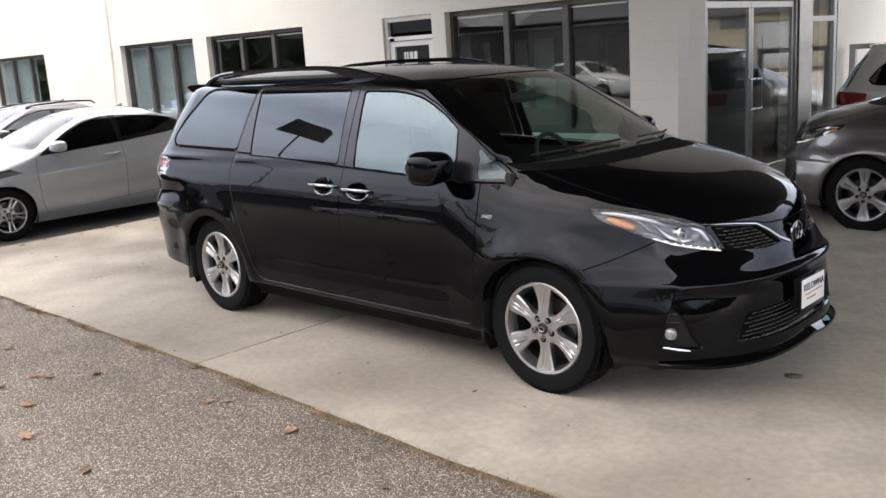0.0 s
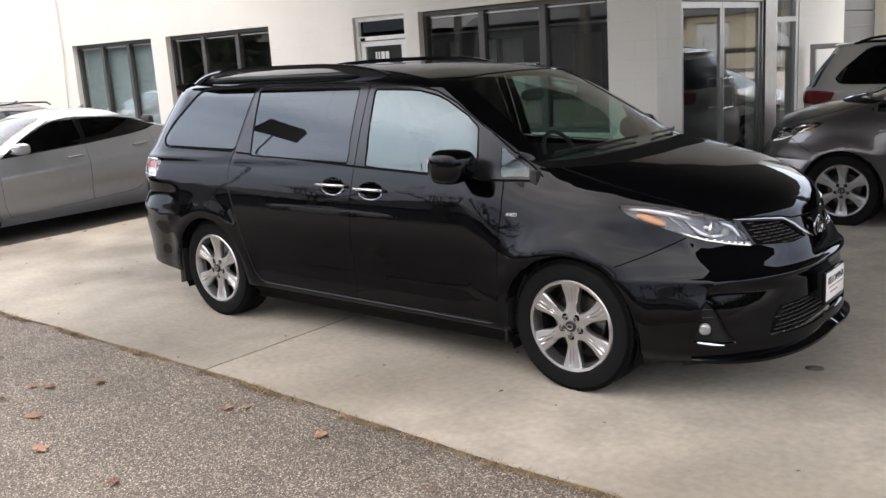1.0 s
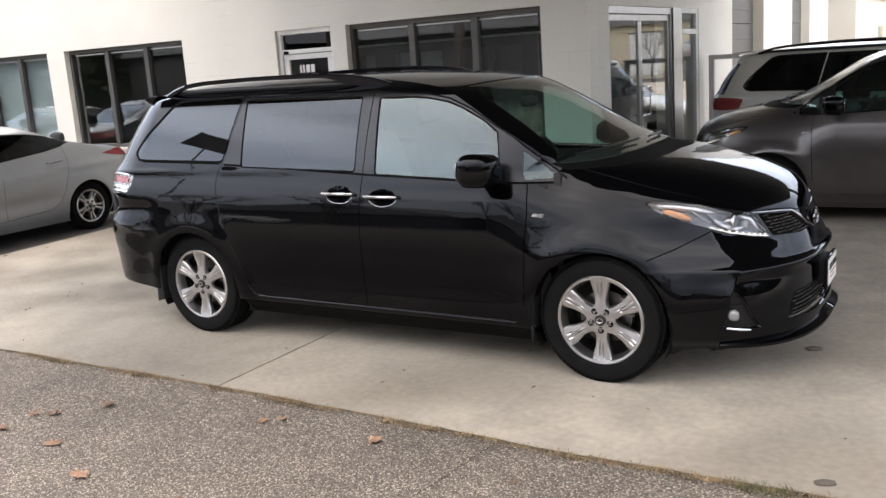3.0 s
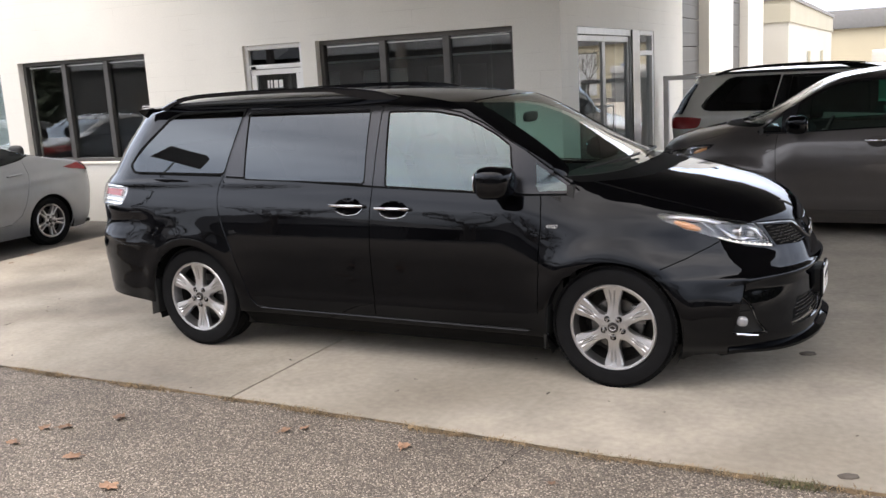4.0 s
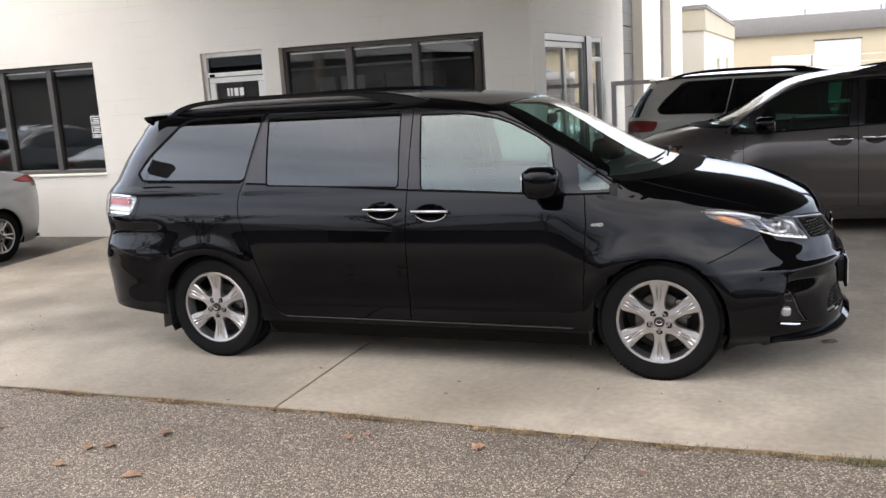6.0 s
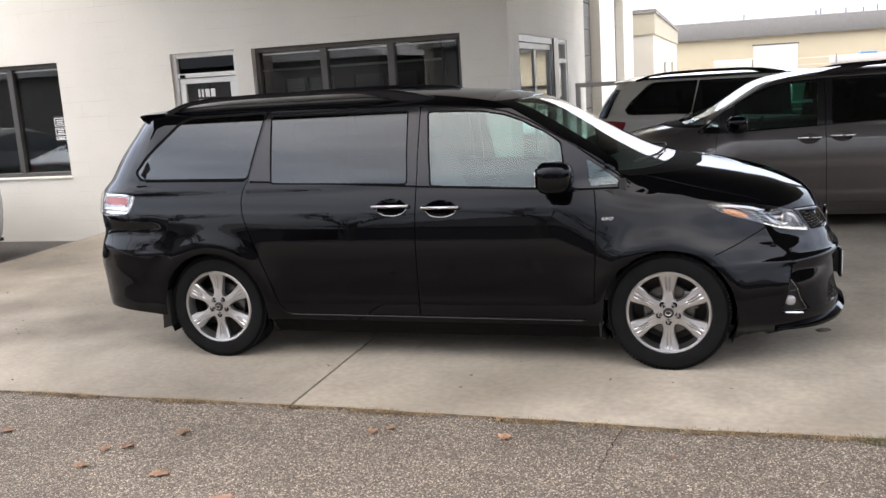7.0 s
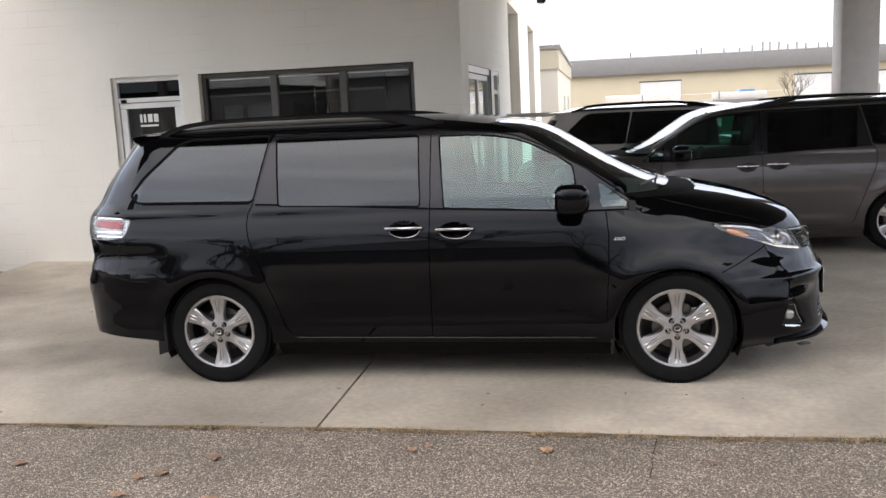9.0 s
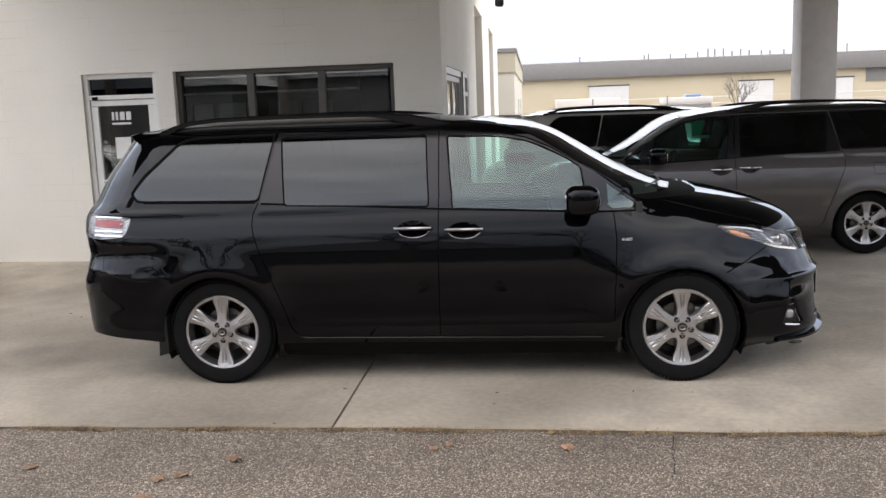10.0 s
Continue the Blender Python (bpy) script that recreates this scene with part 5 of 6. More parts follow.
def sedan_regions():
    b = sedan_body
    S = lambda pts, r=0.0: side_poly(b, pts, r)
    L = lambda pts, w=0.007: side_strip(b, pts, w)
    reg = [("arch", arch_poly(b, 0.0, 0.32, 0.345)), ("arch", arch_poly(b, 2.78, 0.32, 0.345))]
    reg.append(("rear_glass_side", S([(1.19, 1.052), (0.55, 1.108), (0.32, 1.15), (0.17, 1.205), (0.35, 1.262), (0.65, 1.315), (0.95, 1.35), (1.17, 1.363)], 0.02)))
    reg.append(("front_glass_side", S([(1.25, 1.047), (2.02, 1.004), (2.02, 1.125), (1.86, 1.215), (1.70, 1.285), (1.55, 1.33), (1.40, 1.358), (1.25, 1.365)], 0.02)))
    reg.append(("pillar", S([(0.12, 1.20), (0.30, 1.13), (0.55, 1.093), (1.2, 1.035), (2.32, 0.972), (2.10, 1.12), (1.87, 1.235), (1.62, 1.33), (1.42, 1.372), (1.2, 1.38), (0.65, 1.332), (0.30, 1.268)])))
    F = lambda pts: [b.uv_front(y, z) for y, z in dense(pts, 0.04)]
    reg.append(("windscreen", F([(0.70, 1.03), (0.62, 1.20), (0.54, 1.36), (0.50, 1.41), (-0.001, 1.425), (-0.001, 1.05), (0.4, 1.04)])))
    G = lambda pts: [b.uv_front(y, z, False) for y, z in dense(pts, 0.04)]
    reg.append(("rear_window", G([(0.62, 1.14), (0.50, 1.39), (-0.001, 1.41), (-0.001, 1.13)])))
    reg.append(("tail_lamp", S([(-0.30, 0.985), (-0.55, 1.02), (-0.86, 1.0), (-0.90, 0.90), (-0.72, 0.905), (-0.45, 0.945)], 0.02)))
    reg.append(("headlamp", F([(0.86, 0.80), (0.80, 0.86), (0.66, 0.80), (0.50, 0.70), (0.62, 0.69), (0.78, 0.72)])))
    reg.append(("seam", L([(2.34, 0.97), (2.38, 0.80), (2.36, 0.40), (2.30, 0.27), (0.60, 0.36)])))
    reg.append(("seam", L([(1.22, 1.04), (1.22, 0.32)])))
    reg.append(("seam", L([(0.28, 1.14), (0.25, 0.95), (0.36, 0.62), (0.45, 0.45), (0.60, 0.36)])))
    reg.append(("front_door", S([(2.34, 0.97), (2.38, 0.80), (2.36, 0.40), (2.30, 0.27), (1.22, 0.325), (1.22, 1.04)])))
    reg.append(("rear_door", S([(1.22, 1.04), (1.22, 0.325), (0.60, 0.36), (0.45, 0.45), (0.36, 0.62), (0.25, 0.95), (0.28, 1.14)])))
    return reg


sedan_cut = skin(sedan_body, sedan_regions(), (18, 60, 30), 60)


def build_sedan(name, label, paint, m, rails=False):
    car = thing(name, label, "car", m)
    b, c = sedan_body, sedan_cut
    panel("body", b, c, ("body",), paint, flange=0.02, parent=car)
    for s in (1, -1):
        fd = panel("front_door", b, c, ("front_door",), paint, (s,), flange=0.02, parent=car)
        rd = panel("rear_door", b, c, ("rear_door",), paint, (s,), flange=0.02, parent=car)
        panel("seam_strip", b, c, ("seam",), M["seam"], (s,), 0.010, parent=car)
        panel("pillar_trim", b, c, ("pillar",), M["trim"], (s,), 0.001, 0.015, parent=car)
        panel("window", b, c, ("front_glass_side",), M["privacy"], (s,), 0.004, parent=fd)
        panel("window", b, c, ("rear_glass_side",), M["privacy"], (s,), 0.004, parent=rd)
        panel("tail_lamp", b, c, ("tail_lamp",), M["red"], (s,), -0.006, 0.02, parent=car, label="dark red tail lamp")
        hl = panel("headlamp", b, c, ("headlamp",), M["lens"], (s,), 0.002, parent=car)
        panel("bowl", b, c, ("headlamp",), M["reflector"], (s,), 0.03, parent=hl)
        for owner, cx, cz in ((fd, 1.40, 0.895), (rd, 0.46, 0.955)):
            pts = surf(b, [(cx + d, cz - d * 0.05) for d in (-0.11, -0.10, -0.06, 0, 0.06, 0.10, 0.11)], 0.02, s=s)
            pts[0].y += 0.02 * s
            pts[-1].y += 0.02 * s
            part("door_handle", tube(pts, [0.006, 0.012, 0.013, 0.013, 0.013, 0.012, 0.006], 8), paint, owner)
        mir = blob(0.09, 0.11, 0.068, 3.0)
        mirror = part("mirror", mir, paint, car, m=pose(2.12, -0.97 * s, 1.075))
        part("mirror_arm", tube([(0.04, 0.06 * s, -0.04), (0.05, 0.14 * s, -0.06)], 0.025, 8), M["trim"], mirror)
        if rails:
            part("roof_rail", tube([(0.45, -0.50 * s, 1.41), (0.52, -0.51 * s, 1.455), (0.9, -0.52 * s, 1.475), (1.4, -0.50 * s, 1.455), (1.55, -0.49 * s, 1.42)], 0.013, 8), M["trim"], car)
    panel("windscreen", b, c, ("windscreen",), M["screen"], off=0.004, parent=car)
    panel("rear_window", b, c, ("rear_window",), M["privacy"], off=0.004, parent=car)
    fin = prism([(0, 0), (0.13, 0), (0.0, 0.05)], 0.012, pose(0.72, -0.006, 1.455), 0.003)
    part("roof_aerial", fin, paint, car)
    part("underbody", box(-0.7, -0.76, 0.2, 3.35, 0.76, 0.24), M["plastic"], car)
    part("cabin_floor", box(-0.1, -0.74, 0.4, 2.4, 0.74, 0.44), M["cabin_dark"], car)
    part("dashboard", box(1.95, -0.70, 0.6, 2.4, 0.70, 0.98, 0.05), M["cabin_dark"], car)
    for y in (-0.36, 0.36):
        for x in (1.35, 0.42):
            bk = blob(0.08, 0.24, 0.32, 4)
            part("seat_back", bk, M["cabin_dark"], car, m=pose(x - 0.3, y, 0.85, 0, -18, 0))
            hd = blob(0.05, 0.12, 0.08, 3)
            part("headrest", hd, M["cabin_dark"], car, m=pose(x - 0.42, y, 1.22))
    for cx in (0.0, 2.78):
        for s in (1, -1):
            w = bmesh.new()
            ring = [(cx + 0.35 * math.cos(a), 0.32 + 0.35 * math.sin(a)) for a in np.linspace(-0.4, math.pi + 0.4, 24)]
            va = [w.verts.new((x, -0.86 * s, z)) for x, z in ring]
            vb = [w.verts.new((x, -0.60 * s, z)) for x, z in ring]
            for i in range(len(ring) - 1):
                w.faces.new((va[i], va[i + 1], vb[i + 1], vb[i]))
            w.faces.new(vb)
            part("wheel_well", w, M["seam"], car)
        wheel(car, "wheel", pose(cx, -0.83, 0.318), 0.318, 0.215, 0.205, 5, True, 0.2)
        wheel(car, "wheel", pose(cx, 0.83, 0.318, 0, 0, 180), 0.318, 0.215, 0.205, 5, True, 0.5)
    return car


build_sedan("sedan", "silver sedan with dark windows and alloy wheels", M["silver_paint"], pose(-6.23, 3.36, -0.08, 0, 0, -90))
build_sedan("sedan", "dark car with roof rails in the parking row", M["dark_paint"], pose(-8.9, 3.75, -0.02, 0, 0, -90), True)
build_sedan("sedan", "dark parked car at the end of the row", M["dark_paint"], pose(-11.6, 3.75, -0.06, 0, 0, -90))
build_sedan("sedan", "white car parked behind the white minivan", M["white_paint"], pose(4.75, 11.2, -0.10, 0, 0, 180))
build_sedan("sedan", "white car parked across the street", M["white_paint"], pose(-15.5, -14.8, -0.22))


# ---- the place ----
def gz(x, y):
    """Height of the concrete apron: a slight fall towards the canopy."""
    s = min(max((y - 1.5) / 3.5, 0), 1)
    return s * (-0.0128 * min(x, 8) - 0.02)


def sheet(xs, ys, h):
    bm = bmesh.new()
    g = [[bm.verts.new((x, y, h(x, y))) for y in ys] for x in xs]
    for i in range(len(xs) - 1):
        for j in range(len(ys) - 1):
            bm.faces.new((g[i][j], g[i + 1][j], g[i + 1][j + 1], g[i][j + 1]))
    return bm


def edge_y(x):
    """The broken line where the street meets the concrete."""
    return -0.845 + 0.075 * min(max((3.0 - x) / 1.9, 0.0), 1.0) + 0.018 * noise.noise((x * 1.7, 3.1, 0)) + 0.008 * noise.noise((x * 7, 9.0, 0))


ground = tagged(part("ground", sheet((-400, 400), (-400, 400), lambda x, y: -0.22), M["old_asphalt"]), "worn grey asphalt ground", "ground", kind="structure")
street = tagged(part("road", sheet(np.linspace(-40, 40, 81), np.r_[np.linspace(-14, -3, 8), np.linspace(-2.6, -0.66, 14)], lambda x, y: -0.014 - 0.012 * max(0.0, -0.8 - y) ** 0.8 + 0.006 * noise.noise((x, y, 0))), M["asphalt"]), "coarse grey asphalt street with pale aggregate", "road", kind="structure")
lot = tagged(part("lot", sheet(np.linspace(-40, -4.60, 40), np.linspace(-0.80, 5.1, 14), lambda x, y: -0.08 + 0.05 * max(0, 1 - (y + 0.8) / 0.9)), M["old_asphalt"]), "dark worn asphalt parking strip", "road", kind="structure")
for k, (x0, x1) in enumerate(((-4.68, 0.912), (0.928, 7.2), (7.216, 30))):
    xs, ys = np.linspace(x0, x1, 60), np.r_[-0.85, np.linspace(-0.7, 8, 24), np.linspace(9, 42, 16)]
    bm = bmesh.new()
    g = [[bm.verts.new((x + (0.03 * noise.noise((y * 1.3, 5, 0)) if k == 0 and x == x0 else 0), edge_y(x) if j == 0 else y, gz(x, y))) for j, y in enumerate(ys)] for x in xs]
    for i in range(len(xs) - 1):
        for j in range(len(ys) - 1):
            bm.faces.new((g[i][j], g[i + 1][j], g[i + 1][j + 1], g[i][j + 1]))
    ext = bmesh.ops.extrude_face_region(bm, geom=bm.faces[:])
    for v in ext["geom"]:
        if isinstance(v, bmesh.types.BMVert):
            v.co.z -= 0.16
    bmesh.ops.recalc_face_normals(bm, faces=bm.faces[:])
    tagged(part("pavement", bm, M["stained"] if k == 0 else M["concrete"], smooth=30), "pale stained concrete apron", "pavement", kind="structure")


def wall_with_holes(length, height, thick, holes):
    """A wall in x, z with openings cut through; y from 0 to thick."""
    xs = sorted({0.0, length, *[h[0] for h in holes], *[h[2] for h in holes]})
    zs = sorted({-0.2, height, *[h[1] for h in holes], *[h[3] for h in holes]})
    bm = bmesh.new()
    solid = {}
    for i in range(len(xs) - 1):
        for j in range(len(zs) - 1):
            cx, cz = (xs[i] + xs[i + 1]) / 2, (zs[j] + zs[j + 1]) / 2
            solid[i, j] = not any(h[0] < cx < h[2] and h[1] < cz < h[3] for h in holes)
    vert = {}

    def v(i, j, k):
        if (i, j, k) not in vert:
            vert[i, j, k] = bm.verts.new((xs[i], thick * k, zs[j]))
        return vert[i, j, k]
    for (i, j), s in solid.items():
        if not s:
            continue
        bm.faces.new((v(i, j, 0), v(i + 1, j, 0), v(i + 1, j + 1, 0), v(i, j + 1, 0)))
        bm.faces.new((v(i, j, 1), v(i, j + 1, 1), v(i + 1, j + 1, 1), v(i + 1, j, 1)))
        for di, dj, a, b in ((-1, 0, (i, j), (i, j + 1)), (1, 0, (i + 1, j + 1), (i + 1, j)), (0, -1, (i + 1, j), (i, j)), (0, 1, (i, j + 1), (i + 1, j + 1))):
            if not solid.get((i + di, j + dj), False):
                bm.faces.new((v(*a, 0), v(*b, 0), v(*b, 1), v(*a, 1)))
    bmesh.ops.recalc_face_normals(bm, faces=bm.faces[:])
    return bm


WX0, WY, SX = -24.0, 5.05, 1.05
WINDOWS = {"window_1": (-17.0, -14.05, 0.82, 2.34), "window_2": (-10.68, -8.12, 0.82, 2.34), "window_3": (-7.70, -5.10, 0.82, 2.34), "window_4": (-2.21, 0.48, 0.82, 2.325)}
holes = [(a - WX0, c, b - WX0, d) for a, b, c, d in WINDOWS.values()] + [(-3.37 - WX0, -0.02, -2.43 - WX0, 2.33)]
tagged(part("wall_front", wall_with_holes(SX - WX0, 4.9, 0.25, holes), M["wall"], m=pose(WX0, WY, 0), smooth=None), "cream painted concrete block wall", "wall", kind="structure")
S0 = WY + 0.25
side_holes = [(5.66 - S0, -0.1, 8.12 - S0, 2.29), (8.50 - S0, -0.1, 9.42 - S0, 2.29), (11.5 - S0, -0.1, 14.0 - S0, 3.62), (16.9 - S0, -0.1, 19.2 - S0, 3.62)]
tagged(part("wall_side", wall_with_holes(22.0 - S0, 4.9, 0.25, side_holes), M["wall"], m=pose(SX, S0, 0, 0, 0, 90), smooth=None), "cream painted wall with a glass entrance", "wall", kind="structure")
tagged(part("roof_slab", box(-24, 5.31, 4.1, 0.79, 22, 4.28), M["fascia"]), "flat roof of the block building", "roof", kind="structure")
# wall colour lowered so that the showroom looks unlit
tagged(part("wall_inner", box(-24, 9.6, -0.1, 0.78, 9.75, 4.09), mat("inner_dimmed", (0.17, 0.17, 0.165), 0.85, vary=0.08)), "dim inner wall of the showroom", "wall", kind="structure")
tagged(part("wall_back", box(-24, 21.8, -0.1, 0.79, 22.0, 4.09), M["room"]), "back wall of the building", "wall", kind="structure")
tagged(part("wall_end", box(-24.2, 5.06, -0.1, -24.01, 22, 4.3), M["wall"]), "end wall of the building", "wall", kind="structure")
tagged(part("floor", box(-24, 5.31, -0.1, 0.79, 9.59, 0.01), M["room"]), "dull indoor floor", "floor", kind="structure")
tagged(part("ceiling", box(-24, 5.31, 2.75, 0.79, 9.59, 2.8), M["cabin"]), "pale grey indoor ceiling", "ceiling", kind="structure")
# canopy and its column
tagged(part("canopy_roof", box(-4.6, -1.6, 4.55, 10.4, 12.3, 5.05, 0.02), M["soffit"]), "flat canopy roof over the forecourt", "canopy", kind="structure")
tagged(part("column", box(6.47, 9.93, -0.15, 7.05, 10.5, 4.56, 0.03), M["column"]), "square grey canopy column", "column", kind="structure")


def framed_window(name, x0, x1, z0, z1, mull, label, frame=0.055):
    w = tagged(new(name), label, "window", kind="structure")
    w.matrix_basis = pose(0, WY + 0.09, 0)
    for nm, bx in (("frame_head", (x0, 0, z1 - frame, x1, 0.09, z1)), ("frame_sill", (x0, 0, z0, x1, 0.09, z0 + frame)), ("frame_jamb", (x0, 0, z0 + frame, x0 + frame, 0.09, z1 - frame)), ("frame_jamb", (x1 - frame, 0, z0 + frame, x1, 0.09, z1 - frame))):
        part(nm, box(*bx, bevel=0.006, seg=1), M["bronze"], w)
    edges = [x0 + frame] + [x0 + (x1 - x0) * f for f in mull] + [x1 - frame]
    for x in edges[1:-1]:
        part("mullion", box(x - 0.045, -0.012, z0 + frame, x + 0.045, 0.075, z1 - frame, 0.006, seg=1), M["bronze"], w)
    for a, b in zip(edges, edges[1:]):
        part("pane", box(a + 0.03, 0.045, z0 + 0.04, b - 0.03, 0.049, z1 - 0.04), M["shop_glass"], w)
        bead = box(a + 0.045, 0.03, z1 - frame - 0.035, b - 0.045, 0.05, z1 - frame - 0.02)
        part("glazing_bead", bead, M["alu"], w)
    part("sill", box(x0 - 0.01, -0.115, z0 - 0.03, x1 + 0.01, 0.0, z0 - 0.002, 0.005, seg=1), M["wall"], w)
    return w


LABEL = {"window_1": "bronze-framed window with a pale curtain", "window_2": "bronze-framed window with closed white blinds", "window_3": "dark bronze-framed three-pane window", "window_4": "wide dark bronze-framed shop window"}
for name, (a, b, c, d) in WINDOWS.items():
    framed_window(name, a, b, c, d, (0.345, 0.67) if name == "window_4" else (0.34, 0.67), LABEL[name])
# blinds behind the second window
blinds = tagged(new("window_blind"), "closed white slatted blind behind the glass", "blind")
slat = mesh_of("slat", box(-0.40, 0, -0.011, 0.40, 0.006, 0.011), None)
for k, cx in enumerate((-10.22, -9.40, -8.57)):
    for i in range(52):
        o = part("slat", slat, M["blind"], blinds, m=pose(cx, WY + 0.20, 0.90 + i * 0.0275, -35, 0, 0))
cur = bmesh.new()
prev = None
for i in range(61):
    x = -17 + i * 0.034
    v = (cur.verts.new((x, WY + 0.22 + 0.03 * math.sin(i * 0.9), 0.7)), cur.verts.new((x, WY + 0.22 + 0.03 * math.sin(i * 0.9), 2.45)))
    if prev:
        cur.faces.new((prev[0], v[0], v[1], prev[1]))
    prev = v
tagged(part("curtain", cur, M["blind"]), "pale pleated curtain beside the pane", "curtain")
# notice in the third window: bars for its small print
nt = tagged(new("window_notice"), "small white printed notice on the glass", "notice")
nt.matrix_basis = pose(-5.28, WY + 0.128, 1.46)
part("sheet", box(-0.10, 0, -0.17, 0.10, 0.002, 0.17), M["ink"], nt)
for z0, z1 in ((0.035, 0.150), (-0.085, 0.015), (-0.150, -0.105)):
    for bx in ((-0.085, z1 - 0.010, 0.085, z1), (-0.085, z0, 0.085, z0 + 0.010), (-0.085, z0 + 0.011, -0.075, z1 - 0.011), (0.075, z0 + 0.011, 0.085, z1 - 0.011)):
        part("print_frame", box(bx[0], -0.003, bx[1], bx[2], -0.0005, bx[3]), M["paper"], nt)
for z, w in ((0.115, 0.055), (0.09, 0.05), (0.065, 0.058), (-0.01, 0.055), (-0.035, 0.045), (-0.06, 0.052), (-0.128, 0.05)):
    part("print_bar", box(-w, -0.003, z - 0.007, w, -0.0005, z + 0.007), M["paper"], nt)


def office_door():
    d = tagged(new("door_1"), "white-framed glass office door with transom", "door", kind="structure")
    d.matrix_basis = pose(0, WY + 0.04, 0)
    x0, x1 = -3.37, -2.43
    for nm, bx in (("frame_jamb", (x0, 0, 0, x0 + 0.06, 0.1, 2.33)), ("frame_jamb", (x1 - 0.06, 0, 0, x1, 0.1, 2.33)), ("frame_head", (x0 + 0.06, 0, 2.27, x1 - 0.06, 0.1, 2.33)), ("transom_bar", (x0 + 0.06, 0, 2.02, x1 - 0.06, 0.1, 2.075))):
        part(nm, box(*bx, bevel=0.006, seg=1), M["white_frame"], d)
    part("transom_pane", box(x0 + 0.06, 0.05, 2.075, x1 - 0.06, 0.056, 2.27), M["privacy"], d)
    leaf = part("door_leaf", box(x0 + 0.065, 0.02, 1.945, x1 - 0.065, 0.065, 2.012, 0.005, seg=1), M["white_frame"], d)
    for bx in ((x0 + 0.065, 0.02, 0.02, x0 + 0.15, 0.065, 1.943), (x1 - 0.15, 0.02, 0.02, x1 - 0.065, 0.065, 1.943), (x0 + 0.152, 0.02, 0.02, x1 - 0.152, 0.065, 0.27)):
        part("stile", box(*bx, bevel=0.005, seg=1), M["white_frame"], leaf)
    part("pane", box(x0 + 0.14, 0.04, 0.26, x1 - 0.14, 0.046, 1.955), M["shop_glass"], leaf)
    part("push_bar", tube([(x0 + 0.16, 0.0, 1.03), (x1 - 0.16, 0.0, 1.03)], 0.016, 8), M["alu"], leaf)
    part("door_closer", box(x0 + 0.10, -0.02, 2.02, x0 + 0.17, 0.01, 2.06, 0.004, seg=1), M["trim"], d)
    num = part("number_bars", box(-3.06, 0.036, 1.77, -3.03, 0.0385, 1.87), M["paper"], leaf)
    for i, (a, b) in enumerate(((-3.01, -2.98), (-2.955, -2.895), (-2.875, -2.815))):
        part("number_bar", box(a, 0.036, 1.77, b, 0.0385, 1.87), M["paper"], leaf)
    part("street_bar", box(-3.06, 0.036, 1.715, -2.82, 0.0385, 1.74), M["paper"], leaf)
    part("paper_notice", box(-3.04, 0.036, 1.30, -2.84, 0.0385, 1.56), M["paper"], leaf)


office_door()


def entrance():
    d = tagged(new("door_2"), "aluminium-framed double glass entrance doors", "door", kind="structure")
    d.matrix_basis = pose(SX - 0.10, 0, 0)
    y0, y1, ym = 5.66, 8.12, 6.84
    for nm, bx in (("frame_jamb", (0, y0, 0, 0.09, y0 + 0.05, 2.29)), ("frame_jamb", (0, y1 - 0.06, 0, 0.09, y1, 2.29)), ("frame_head", (0, y0 + 0.05, 2.20, 0.09, y1 - 0.06, 2.29))):
        part(nm, box(*bx, bevel=0.005, seg=1), M["alu"], d)
    for a, b, hs in ((y0 + 0.055, ym - 0.004, 1), (ym + 0.004, y1 - 0.065, -1)):
        leaf = part("door_leaf", box(0.02, a, 2.12, 0.065, b, 2.195, 0.004, seg=1), M["alu"], d)
        for bx in ((0.02, a, 0.03, 0.065, a + 0.06, 2.118), (0.02, b - 0.06, 0.03, 0.065, b, 2.118), (0.02, a + 0.062, 0.03, 0.065, b - 0.062, 0.22)):
            part("stile", box(*bx, bevel=0.004, seg=1), M["alu"], leaf)
        part("pane", box(0.04, a + 0.055, 0.21, 0.046, b - 0.055, 2.13), M["shop_glass"], leaf)
        hy = (b - 0.03) if hs == 1 else (a + 0.03)
        dy = -0.13 * hs
        part("pull_handle", tube([(0.065, hy, 1.30), (0.13, hy, 1.30), (0.13, hy + dy, 1.30), (0.13, hy + dy, 0.95), (0.13, hy, 0.95), (0.065, hy, 0.95)], 0.013, 8), M["alu"], leaf, "square steel pull handle")
    s = tagged(new("window_5"), "narrow aluminium-framed sidelight with transom", "window", kind="structure")
    s.matrix_basis = pose(SX - 0.10, 0, 0)
    y0, y1 = 8.50, 9.42
    for nm, bx in (("frame_jamb", (0, y0, 0, 0.09, y0 + 0.10, 2.29)), ("frame_jamb", (0, y1 - 0.10, 0, 0.09, y1, 2.29)), ("frame_head", (0, y0 + 0.10, 2.22, 0.09, y1 - 0.10, 2.29)), ("transom_bar", (0, y0 + 0.10, 1.93, 0.09, y1 - 0.10, 2.0)), ("frame_sill", (0, y0 + 0.10, 0, 0.09, y1 - 0.10, 0.1))):
        part(nm, box(*bx, bevel=0.005, seg=1), M["white_frame"], s)
    part("pane", box(0.04, y0 + 0.09, 0.09, 0.046, y1 - 0.09, 1.94), M["shop_glass"], s)
    part("transom_pane", box(0.04, y0 + 0.09, 1.99, 0.046, y1 - 0.09, 2.23), M["shop_glass"], s)
    tagged(part("mullion_post", box(SX - 0.13, 8.12, 0.0, SX + 0.012, 8.50, 2.29), M["alu"]), "brushed aluminium post between the doors", "post", kind="structure")


entrance()
